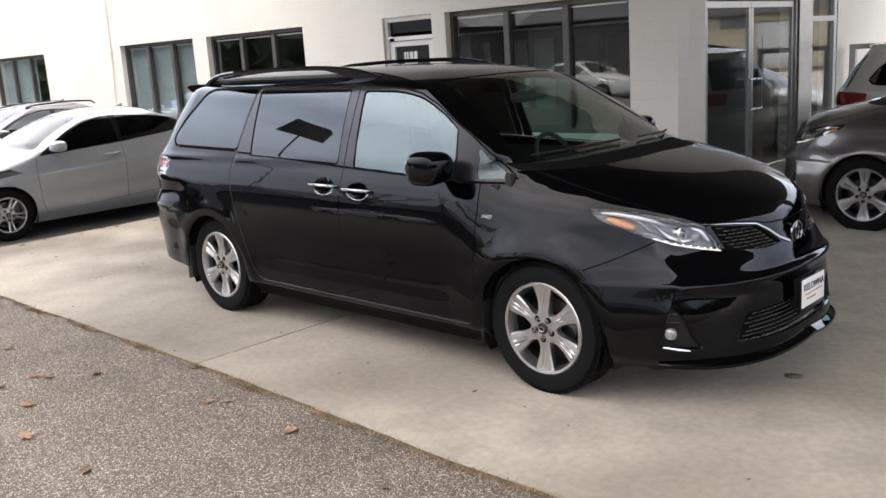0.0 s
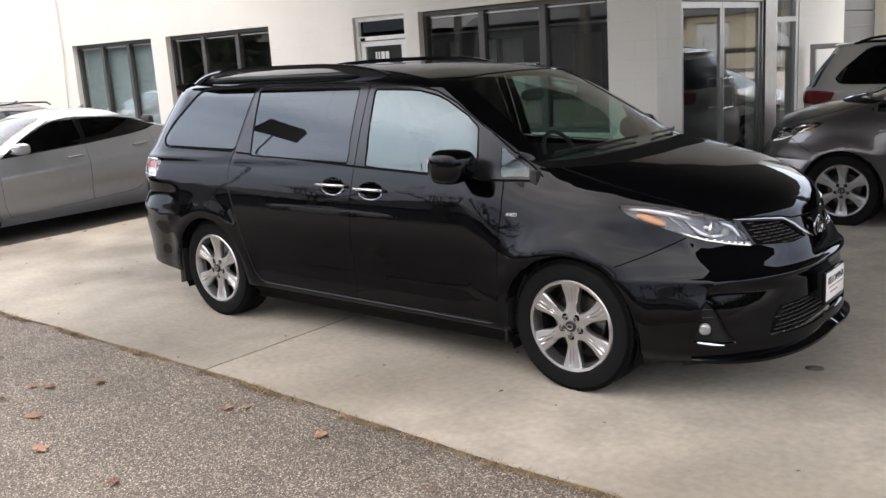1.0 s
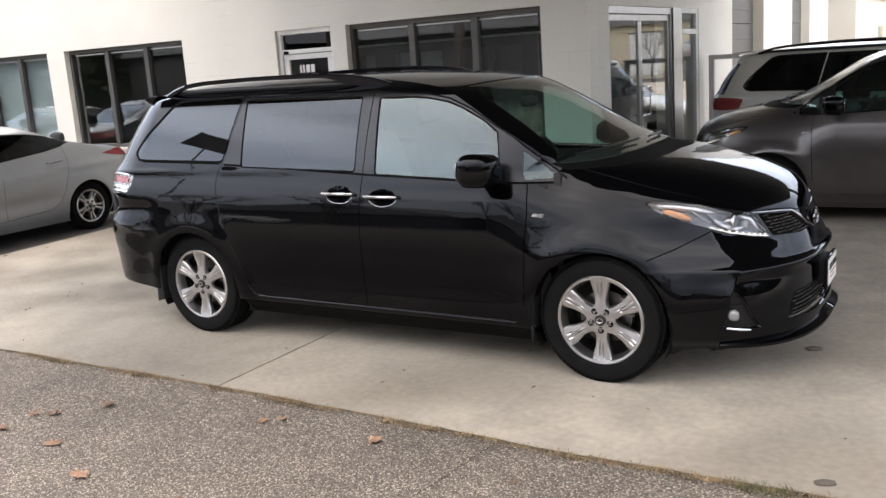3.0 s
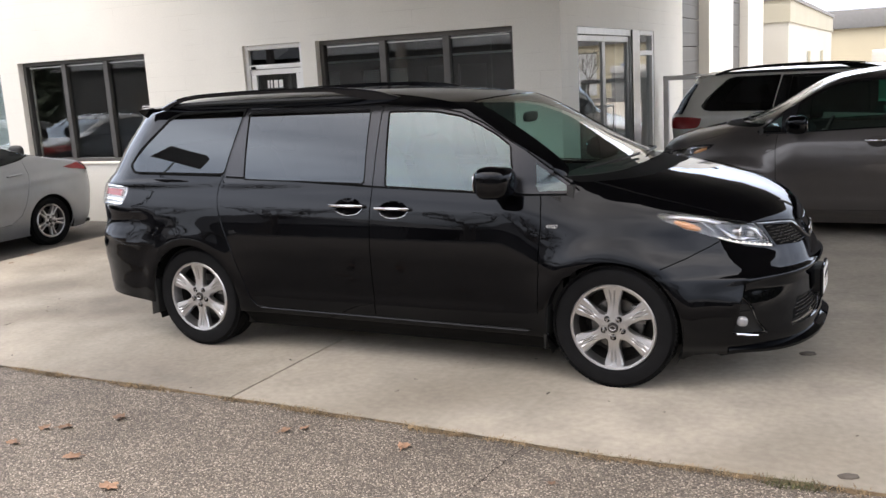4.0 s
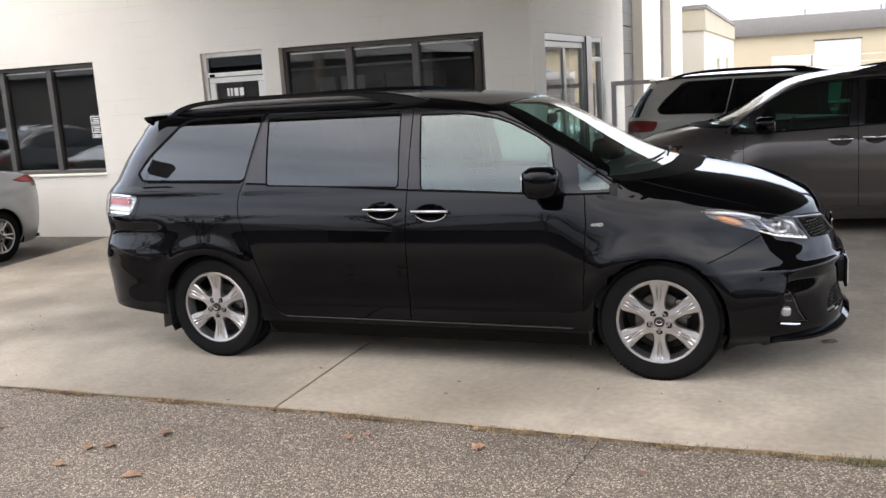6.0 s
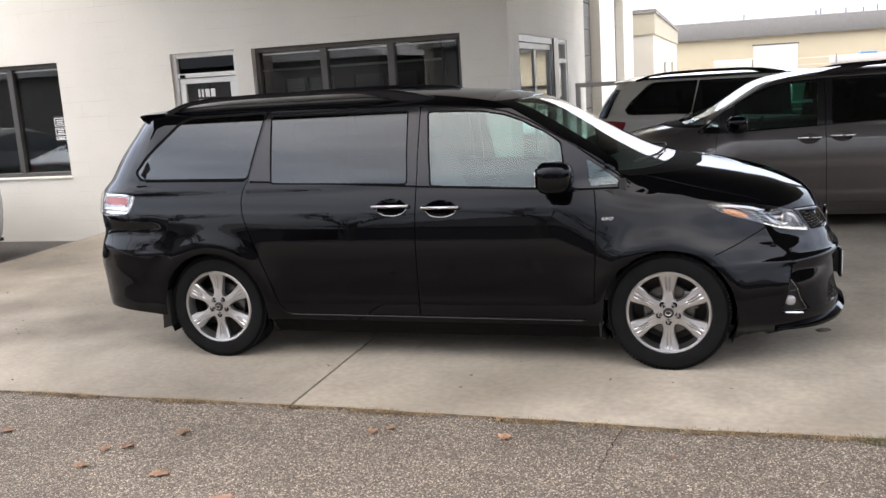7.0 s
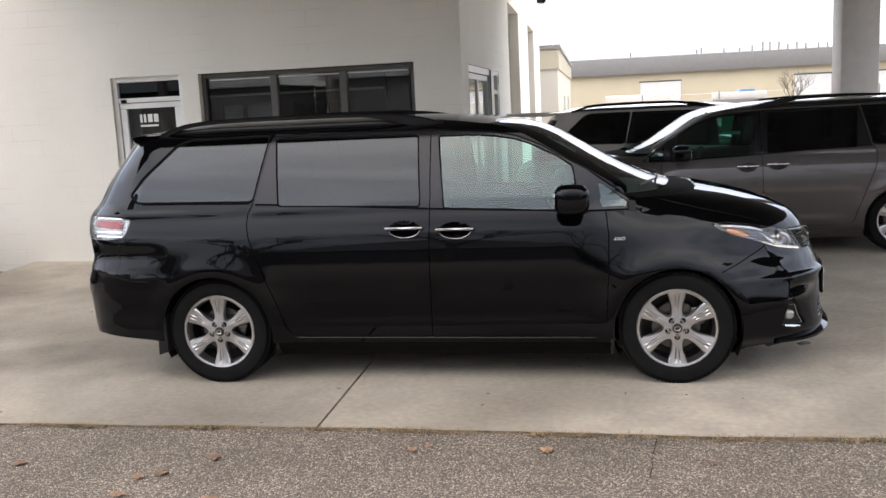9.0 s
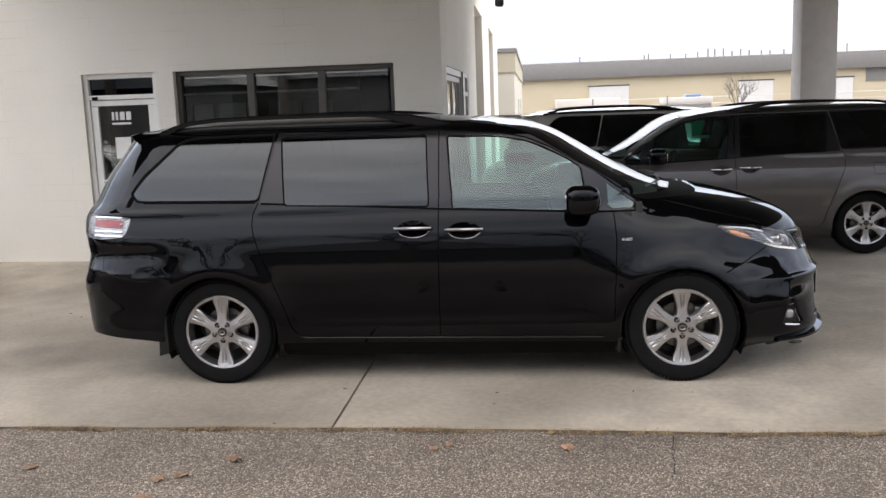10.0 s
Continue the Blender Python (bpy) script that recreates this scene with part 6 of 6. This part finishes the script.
# sectional garage doors
for k, (a, b) in enumerate(((11.5, 14.0), (16.9, 19.2))):
    g = tagged(new("garage_door"), "closed grey sectional garage door", "door", group="garage doors", kind="structure")
    for i in range(7):
        part("section", box(SX - 0.24, a, i * 0.52, SX - 0.20, b, i * 0.52 + 0.508, 0.008, seg=1), M["shutter"], g)
        part("rib", box(SX - 0.20, a + 0.02, i * 0.52 + 0.24, SX - 0.19, b - 0.02, i * 0.52 + 0.27, 0.004, seg=1), M["shutter"], g)
# steel guard frame by the entrance
gf = tagged(new("guard_frame"), "pale galvanised steel guard frame by the wall", "railing")
for bx in ((1.13, 9.66, -0.1, 1.21, 9.74, 1.60), (2.12, 9.66, -0.1, 2.20, 9.74, 1.53)):
    part("post", box(*bx, bevel=0.008, seg=1), M["column"], gf)
part("top_rail", box(1.13, 9.655, 1.53, 2.20, 9.745, 1.60, 0.008, seg=1), M["column"], gf)
wl = tagged(new("wall_lamp"), "small dark wall lamp on the corner", "lamp")
part("housing", box(SX - 0.02, 21.4, 4.56, SX + 0.26, 21.62, 4.78, 0.05), M["trim"], wl)
part("glass", box(SX + 0.04, 21.44, 4.54, SX + 0.22, 21.58, 4.562), M["clearlens"], wl)
# conduit on the front wall
cd = tagged(new("conduit"), "thin white conduit running down the wall", "pipe")
part("pipe", tube([(-11.0, WY - 0.02, 4.2), (-11.0, WY - 0.02, 2.25), (-11.2, WY - 0.02, 0.0)], 0.014, 6), M["wall"], cd)
part("bracket", box(-11.16, WY - 0.04, 2.24, -10.98, WY, 2.27), M["wall"], cd)
# partition with openings behind the shop window; the room's dimness is in its colour
gaps = [(-3.36, -3.12), (-2.74, -2.42), (-2.38, -1.95), (-1.65, -1.20), (-1.14, -0.70)]
tagged(part("wall_partition", wall_with_holes(3.7, 2.74, 0.08, [(a + 4.0, 0.95, b + 4.0, 1.935) for a, b in gaps]), M["dimmed_room"], m=pose(-4.0, 6.98, 0.011), smooth=None), "inner partition, coloured dark for a dim room, with glazed openings", "wall", kind="structure")
tagged(part("trim_line", box(-3.98, 6.955, 2.07, -0.32, 6.978, 2.10), M["blind"]), "thin pale rail along the partition", "trim", kind="structure")
pb = tagged(new("window_blind"), "half-closed pale slatted blind behind the partition", "blind")
for a, b in gaps[:3]:
    strip_slat = mesh_of("slat", box(-(b - a) / 2 - 0.01, 0, -0.012, (b - a) / 2 + 0.01, 0.005, 0.012), None)
    for i in range(34):
        part("slat", strip_slat, M["blind"], pb, m=pose((a + b) / 2, 7.09, 0.96 + i * 0.0295, -28, 0, 0))
# showroom furniture, dim behind the glass
dk = tagged(new("desk"), "dark office desk inside the showroom", "desk")
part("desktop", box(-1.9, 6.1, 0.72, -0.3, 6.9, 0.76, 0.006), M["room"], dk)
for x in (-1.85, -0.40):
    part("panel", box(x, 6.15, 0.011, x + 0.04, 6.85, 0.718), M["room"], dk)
mo = tagged(new("monitor"), "computer screen standing on the desk", "monitor")
part("screen", box(-1.2, 6.48, 0.88, -0.7, 6.51, 1.2, 0.008), M["trim"], mo)
part("stand", box(-1.0, 6.42, 0.762, -0.9, 6.56, 0.88), M["trim"], mo)

# ---- distance ----
wb = thing("white_building", "white rendered workshop with a dark roof edge", "building")
part("wall", box(-14, 24, -0.2, 1.5, 42.8, 2.75), M["far_white"], wb)
part("parapet", box(-14.05, 23.95, 2.752, 1.55, 42.85, 3.38), M["far_band"], wb)
part("roof_edge", box(-14.1, 23.9, 3.382, 1.6, 42.9, 3.50), M["fascia"], wb)
for y in (30.0, 36.0):
    part("window", box(1.5, y, 1.2, 1.53, y + 1.2, 1.9), M["shop_glass"], wb)
yb = thing("yellow_building", "long cream-yellow warehouse with a grey fascia", "building")
part("wall", box(-2, 50, -0.2, 60, 70, 3.0), M["yellow"], yb)
part("fascia", box(-2.2, 49.7, 3.002, 60.2, 70.2, 3.98, 0.02), M["fascia"], yb)
for x0, x1 in ((5.42, 7.76), (14.14, 16.1), (18.6, 20.6), (25, 27.2)):
    dr = part("door", box(x0, 49.95, 0, x1, 49.99, 2.5), M["white_frame"], yb)
    part("door_head", box(x0 - 0.06, 49.93, 2.503, x1 + 0.06, 49.985, 2.57), M["bronze"], dr)
part("window", box(21.3, 49.95, 2.25, 23.0, 49.99, 3.0), M["fascia"], yb)
rnd = random.Random(4)
for i, x in enumerate((4.9, 8.75, 9.0, 10.3, 11.2, 11.9, 12.5, 12.9, 13.4, 13.9, 14.4, 14.9, 15.6, 16.1, 16.9, 17.8, 18.4, 19.7, 20.5)):
    part("roof_post", box(x, 51.0, 3.96, x + 0.07, 51.07, 4.25 + rnd.random() * 0.30), M["fascia"], yb)
tk = thing("white_trailer", "white box trailer in the yard", "trailer", pose(0, 0, -0.2))
part("box", box(3.25, 43, 0.7, 6.62, 45.2, 2.0, 0.05), M["white_paint"], tk)
for x in (4.0, 5.6):
    part("tyre", lathe([(0.0, -0.1), (0.35, -0.1), (0.35, 0.1), (0.0, 0.1)], 20), M["rubber"], tk, m=pose(x, 43.0, 0.36))
part("chassis", box(3.3, 43.1, 0.45, 6.6, 45.1, 0.7), M["trim"], tk)
stk = thing("board_stack", "stack of grey boards under a blue sheet", "stack", pose(0, 0, -0.2))
part("board", box(8.85, 43.4, 1.6, 11.4, 44.8, 1.92, 0.02), M["column"], stk)
part("rack", box(8.9, 43.45, 0.0, 11.35, 44.75, 1.598), M["fascia"], stk)
part("blue_sheet", box(10.1, 43.5, 1.922, 10.85, 44.6, 2.04, 0.03), mat("blue_sheet", (0.12, 0.24, 0.42), 0.6, vary=0.1), stk)
fn = thing("yard_fence", "wire yard fence on thin steel posts", "fence", pose(0, 0, -0.2))
for i in range(10):
    part("post", tube([(5 + i * 3.6, 40, 0), (5 + i * 3.6, 40, 2.0)], 0.035, 6), M["fascia"], fn)
for z in (0.4, 0.8, 1.2, 1.6, 1.9):
    part("wire", tube([(5, 40, z), (37.4, 40, z)], 0.012, 4), M["column"], fn)


def bare_tree(name, label, base, height, seed, spread=0.55):
    """A leafless tree: a tapered trunk that forks four times."""
    rnd = random.Random(seed)
    t = thing(name, label, "tree", pose(*base))
    trunk = tube([(0, 0, -0.3), (0.05, 0.02, height * 0.18), (0.0, 0.05, height * 0.34)], [height * 0.028, height * 0.02, height * 0.016], 8)
    part("trunk", trunk, M["bark"], t)
    bm = bmesh.new()

    def grow(p, d, length, r, depth):
        mid = p + d * length * 0.5 + Vector((rnd.uniform(-1, 1), rnd.uniform(-1, 1), 0)) * length * 0.07
        end = p + d * length
        tube([p, mid, end], [r, r * 0.8, r * 0.6], 5 if depth < 2 else 3, bm=bm)
        if depth < 5:
            for _ in range(3 if depth < 3 else 2):
                n = (d + Vector((rnd.uniform(-1, 1), rnd.uniform(-1, 1), rnd.uniform(-0.3, 0.7))) * spread).normalized()
                grow(end if rnd.random() < 0.7 else mid, n, length * rnd.uniform(0.62, 0.82), r * 0.58, depth + 1)
    for k in range(4):
        a = k * 1.57 + rnd.random()
        grow(Vector((0, 0.05, height * 0.33)), Vector((math.cos(a) * 0.5, math.sin(a) * 0.5, 1)).normalized(), height * 0.20, height * 0.013, 1)
    crown = part("branches", bm, M["bark"], t, smooth=None)
    crown["kind"] = "stuff"
    return t


for k, (x, y, h) in enumerate(((-24, -23, 12), (-16, -22, 13), (-9, -24, 12.5), (-2, -23, 13), (5, -24, 12), (13, -22, 12.5))):
    bare_tree("bare_tree", "leafless street tree across the road", (x, y, -0.2), h, 10 + k)


shrub = bare_tree("bare_shrub", "leafless shrub standing in the yard", (13.1, 45, -0.2), 3.4, 31, 0.8)


def house(x, y, w, d, h, label):
    o = thing("house", label, "house", pose(x, y, -0.22))
    part("wall", box(-w / 2, -d / 2, 0, w / 2, d / 2, h), M["siding"], o)
    r = prism([(-w / 2 - 0.4, h), (w / 2 + 0.4, h), (0, h + w * 0.28)], d + 0.8, pose(0, -d / 2 - 0.4, 0.004))
    part("roof", r, M["fascia"], o)
    for cx in (-w * 0.28, w * 0.2):
        wd = part("window", box(cx - 0.6, d / 2, 1.0, cx + 0.6, d / 2 + 0.04, 2.2), M["siding"], o)
        part("pane", box(cx - 0.52, d / 2 + 0.041, 1.08, cx + 0.52, d / 2 + 0.05, 2.12), M["siding"], wd)
    part("door", box(-0.45, d / 2, 0.0, 0.45, d / 2 + 0.05, 2.05), M["bark"], o)


for x, y, w, d, h in ((-17, -27, 12, 8, 3.2), (-3, -29, 13, 8, 3.4), (12, -28, 12, 8, 3.2), (27, -27, 13, 8, 3.4), (-32, -26, 12, 8, 3.3)):
    house(x, y, w, d, h, "low grey house with a pitched roof across the road")
# unseen foliage belt added beyond the road and both street ends, darkening reflections
verts, faces = [], []
rnd = random.Random(21)
for a in np.linspace(radians(-200), radians(28), 330):
    top = 5.6 + 1.3 * noise.noise((math.cos(a) * 9, math.sin(a) * 9, 0)) + 0.7 * noise.noise((math.cos(a) * 31, math.sin(a) * 31, 5))
    for k in range(90):
        R = 46 + rnd.uniform(-2.0, 2.0)
        x, y = R * math.cos(a + rnd.uniform(-0.008, 0.008)), R * math.sin(a)
        if y > 14:
            continue
        low = k < 66
        size = 0.95 if low else 0.5
        c = Vector((x, y, rnd.uniform(-0.2, top - 1.2) if low else top - 1.4 + abs(rnd.gauss(0, 0.9))))
        n = len(verts)
        for _ in range(3):
            verts.append(tuple(c + Vector((rnd.uniform(-1, 1), rnd.uniform(-1, 1), rnd.uniform(-1, 1))) * size))
        faces.append((n, n + 1, n + 2))
me = bpy.data.meshes.new("tree_belt")
me.from_pydata(verts, [], faces)
tagged(part("tree_belt", me, M["hedge"]), "unseen dark tree belt added to darken reflections", "trees", kind="stuff")
sg = thing("street_sign", "dark sign board on a slim post by the road", "sign", pose(-3.11, -2.41, 0.12))
part("post", tube([(0, 0, -0.2), (0, 0, 3.05)], 0.015, 8), M["alu"], sg)
part("board", prism([(-0.33, 3.04), (0.33, 3.04), (0.33, 3.32), (0.24, 3.43), (-0.25, 3.43)], 0.03, Matrix.Rotation(radians(-60), 4, "Z") @ pose(0, 0.04, 0)), M["sign"], sg)

# ---- small things ----
def leaf_mesh(seed, size):
    rnd = random.Random(seed)
    bm = bmesh.new()
    c = bm.verts.new((0, 0, 0.012 * size / 0.1))
    ring = []
    n = 20
    for k in range(n):
        a = 2 * math.pi * k / n
        r = size * 0.5 * (0.55 + 0.45 * abs(math.cos(a * 2.5 + 0.2))) * rnd.uniform(0.8, 1.1)
        ring.append(bm.verts.new((r * math.cos(a), r * math.sin(a) * 0.8, 0.004 + rnd.uniform(0, 0.15) * size * abs(math.sin(a * 1.5)))))
    for k in range(n):
        bm.faces.new((c, ring[k], ring[(k + 1) % n]))
    ext = bmesh.ops.extrude_face_region(bm, geom=bm.faces[:])
    for v in ext["geom"]:
        if isinstance(v, bmesh.types.BMVert):
            v.co.z += 0.0015
    bmesh.ops.recalc_face_normals(bm, faces=bm.faces[:])
    joined(bm, tube([(-size * 0.25, 0, 0.01), (-size * 0.7, size * 0.1, 0.006)], 0.002, 4))
    return mesh_of("leaf", bm, 40)


def street_z(x, y):
    return -0.014 - 0.012 * max(0.0, -0.8 - y) ** 0.8 + 0.006


LEAVES = ((1.13, -1.88, 0.11), (2.26, -1.01, 0.10), (0.66, -1.68, 0.10), (1.80, -1.88, 0.09), (1.54, -1.03, 0.08), (0.17, -1.65, 0.09), (0.17, -1.44, 0.08),
          (0.28, -1.39, 0.09), (0.48, -1.18, 0.10), (1.62, -0.97, 0.06), (3.1, -1.15, 0.05), (0.85, -2.3, 0.08), (-0.6, -1.3, 0.08), (2.9, -2.1, 0.07),
          (-4.52, 0.35, 0.07), (-4.58, 0.62, 0.06), (-4.50, 1.02, 0.08), (-4.62, 1.35, 0.06), (-4.55, 1.50, 0.07), (-4.44, 1.95, 0.06), (-4.60, 2.35, 0.07), (-3.9, 0.2, 0.05))
kinds = [leaf_mesh(k, 0.1) for k in range(4)]
for k, (x, y, s) in enumerate(LEAVES):
    y -= 0.055 if y < -0.86 else 0.0
    o = part("leaf", kinds[k % 4], M["leaf"], m=Matrix.Translation((x, y, (street_z(x, y) if y < -0.80 else gz(x, y)) + 0.002)) @ Matrix.Rotation(k * 1.9, 4, "Z") @ Matrix.Diagonal((s / 0.1, s / 0.1, s / 0.1, 1)))
    tagged(o, "dry brown curled leaf lying on asphalt" if y < -0.80 else "dry brown leaf lying on concrete", "leaf", "fallen leaves")
# crumbs, twigs and dark specks on the concrete
rnd = random.Random(11)
bits = bmesh.new()
for k in range(60):
    x, y = rnd.uniform(-4.4, 6.5), rnd.uniform(-0.8, 2.4)
    s = rnd.uniform(0.003, 0.009)
    b = box(-s * rnd.uniform(0.8, 2.4), -s * 0.5, 0, s * rnd.uniform(0.8, 2.4), s * 0.5, s * 0.45)
    joined(bits, b, Matrix.Translation((x, y, gz(x, y))) @ Matrix.Rotation(rnd.uniform(0, 6.28), 4, "Z"))
tagged(part("debris", bits, M["bark"], smooth=None), "scattered brown crumbs and twigs on concrete", "debris", kind="stuff")
for x, y, s in ((3.99, 0.985, 0.05), (4.30, -0.74, 0.045), (4.95, 0.35, 0.03)):
    c = blob(s, s * 0.5, s * 0.22, 2.2, 14, 8)
    for v in c.verts:
        v.co *= 1 + 0.25 * noise.noise(v.co * 60)
    tagged(part("dirt_clod", c, M["bark"], m=pose(x, y, gz(x, y) + s * 0.12, 0, 0, 20)), "small dark clod of wet leaves on concrete", "clod", "clods")
# dirt, moss and dead grass along the joint of street and concrete
strip_bm = bmesh.new()
rows = []
for i in range(900):
    x = -5.2 + i * 0.0125
    e = edge_y(x)
    wdt = max(0.004, 0.020 + 0.04 * noise.noise((x * 2.3, 0, 0)) + 0.02 * noise.noise((x * 11, 4, 0)))
    rows.append([strip_bm.verts.new(p) for p in ((x, e + 0.004, 0.001 - 0.004), (x, e - wdt * 0.4, -0.005 + 0.004 * noise.noise((x * 30, 1, 0))), (x, e - wdt, -0.013))])
for a, b in zip(rows, rows[1:]):
    for k in range(2):
        strip_bm.faces.new((a[k + 1], b[k + 1], b[k], a[k]))
tagged(part("edge_dirt", strip_bm, M["moss"], smooth=60), "brown dirt and moss in the pavement edge", "dirt", kind="stuff")
verts, faces = [], []
for i in range(13000):
    x = rnd.uniform(-5.2, 6.0)
    if noise.noise((x * 2.3, 0, 0)) + 0.5 * noise.noise((x * 8, 2, 0)) < rnd.uniform(-0.28, 0.42):
        continue
    y, z = edge_y(x) - rnd.triangular(-0.018, 0.070, 0.010), -0.010
    a, l = rnd.uniform(0, 6.28), rnd.uniform(0.010, 0.034)
    dx, dy, w = math.cos(a), math.sin(a), 0.0018
    n = len(verts)
    verts += [(x - dy * w, y + dx * w, z), (x + dy * w, y - dx * w, z), (x + dx * l * 0.5 + dy * w, y + dy * l * 0.5 - dx * w, z + l * 0.5), (x + dx * l * 0.5 - dy * w, y + dy * l * 0.5 + dx * w, z + l * 0.5), (x + dx * l, y + dy * l, z + l * 0.55)]
    faces += [(n, n + 1, n + 2, n + 3), (n + 3, n + 2, n + 4)]
me = bpy.data.meshes.new("dead_grass")
me.from_pydata(verts, [], faces)
tagged(part("dead_grass", me, mat("dead_grass", (0.22, 0.155, 0.09), 0.9, vary=0.55, scale=9)), "short dead grass in the pavement joint", "grass", kind="stuff")
verts, faces = [], []
for i in range(240):
    a, q = rnd.uniform(0, 6.28), rnd.random() ** 0.6
    x, y = 4.08 + math.cos(a) * q * 0.13, -0.875 + math.sin(a) * q * 0.045
    l, b2 = rnd.uniform(0.02, 0.055), rnd.uniform(0, 6.28)
    dx, dy, w = math.cos(b2), math.sin(b2), 0.002
    n = len(verts)
    verts += [(x - dy * w, y + dx * w, -0.016), (x + dy * w, y - dx * w, -0.016), (x + dx * l * 0.6, y + dy * l * 0.6, -0.016 + l * 0.8)]
    faces.append((n, n + 1, n + 2))
me = bpy.data.meshes.new("weed_tuft")
me.from_pydata(verts, [], faces)
tagged(part("weed_tuft", me, mat("weed_green", (0.10, 0.105, 0.045), 0.8, vary=0.3, scale=20)), "small green weed tuft at the kerb edge", "weed", kind="stuff")
# a crack in the street
cr = bmesh.new()
pts = [(2.835 + 0.02 * noise.noise((k * 1.3, 7, 0)) - k * 0.006, -0.88 - k * 0.045) for k in range(14)]
for (xa, ya), (xb, yb2) in zip(pts, pts[1:]):
    q = [cr.verts.new(p) for p in ((xa - 0.0018, ya, street_z(xa, ya) + 0.001), (xa + 0.0018, ya, street_z(xa, ya) + 0.001), (xb + 0.0018, yb2, street_z(xb, yb2) + 0.001), (xb - 0.0018, yb2, street_z(xb, yb2) + 0.001))]
    cr.faces.new(q)
tagged(part("road_crack", cr, M["seam"], smooth=None), "thin dark crack in the asphalt", "crack", kind="structure")
tag = box(-0.12, -0.003, -0.16, 0.12, 0.003, 0.16, 0.002)
tagged(part("window_tag", tag, M["green"], m=pose(4.35, 6.95, 1.40)), "bright green paper tag hanging inside a car window", "tag")
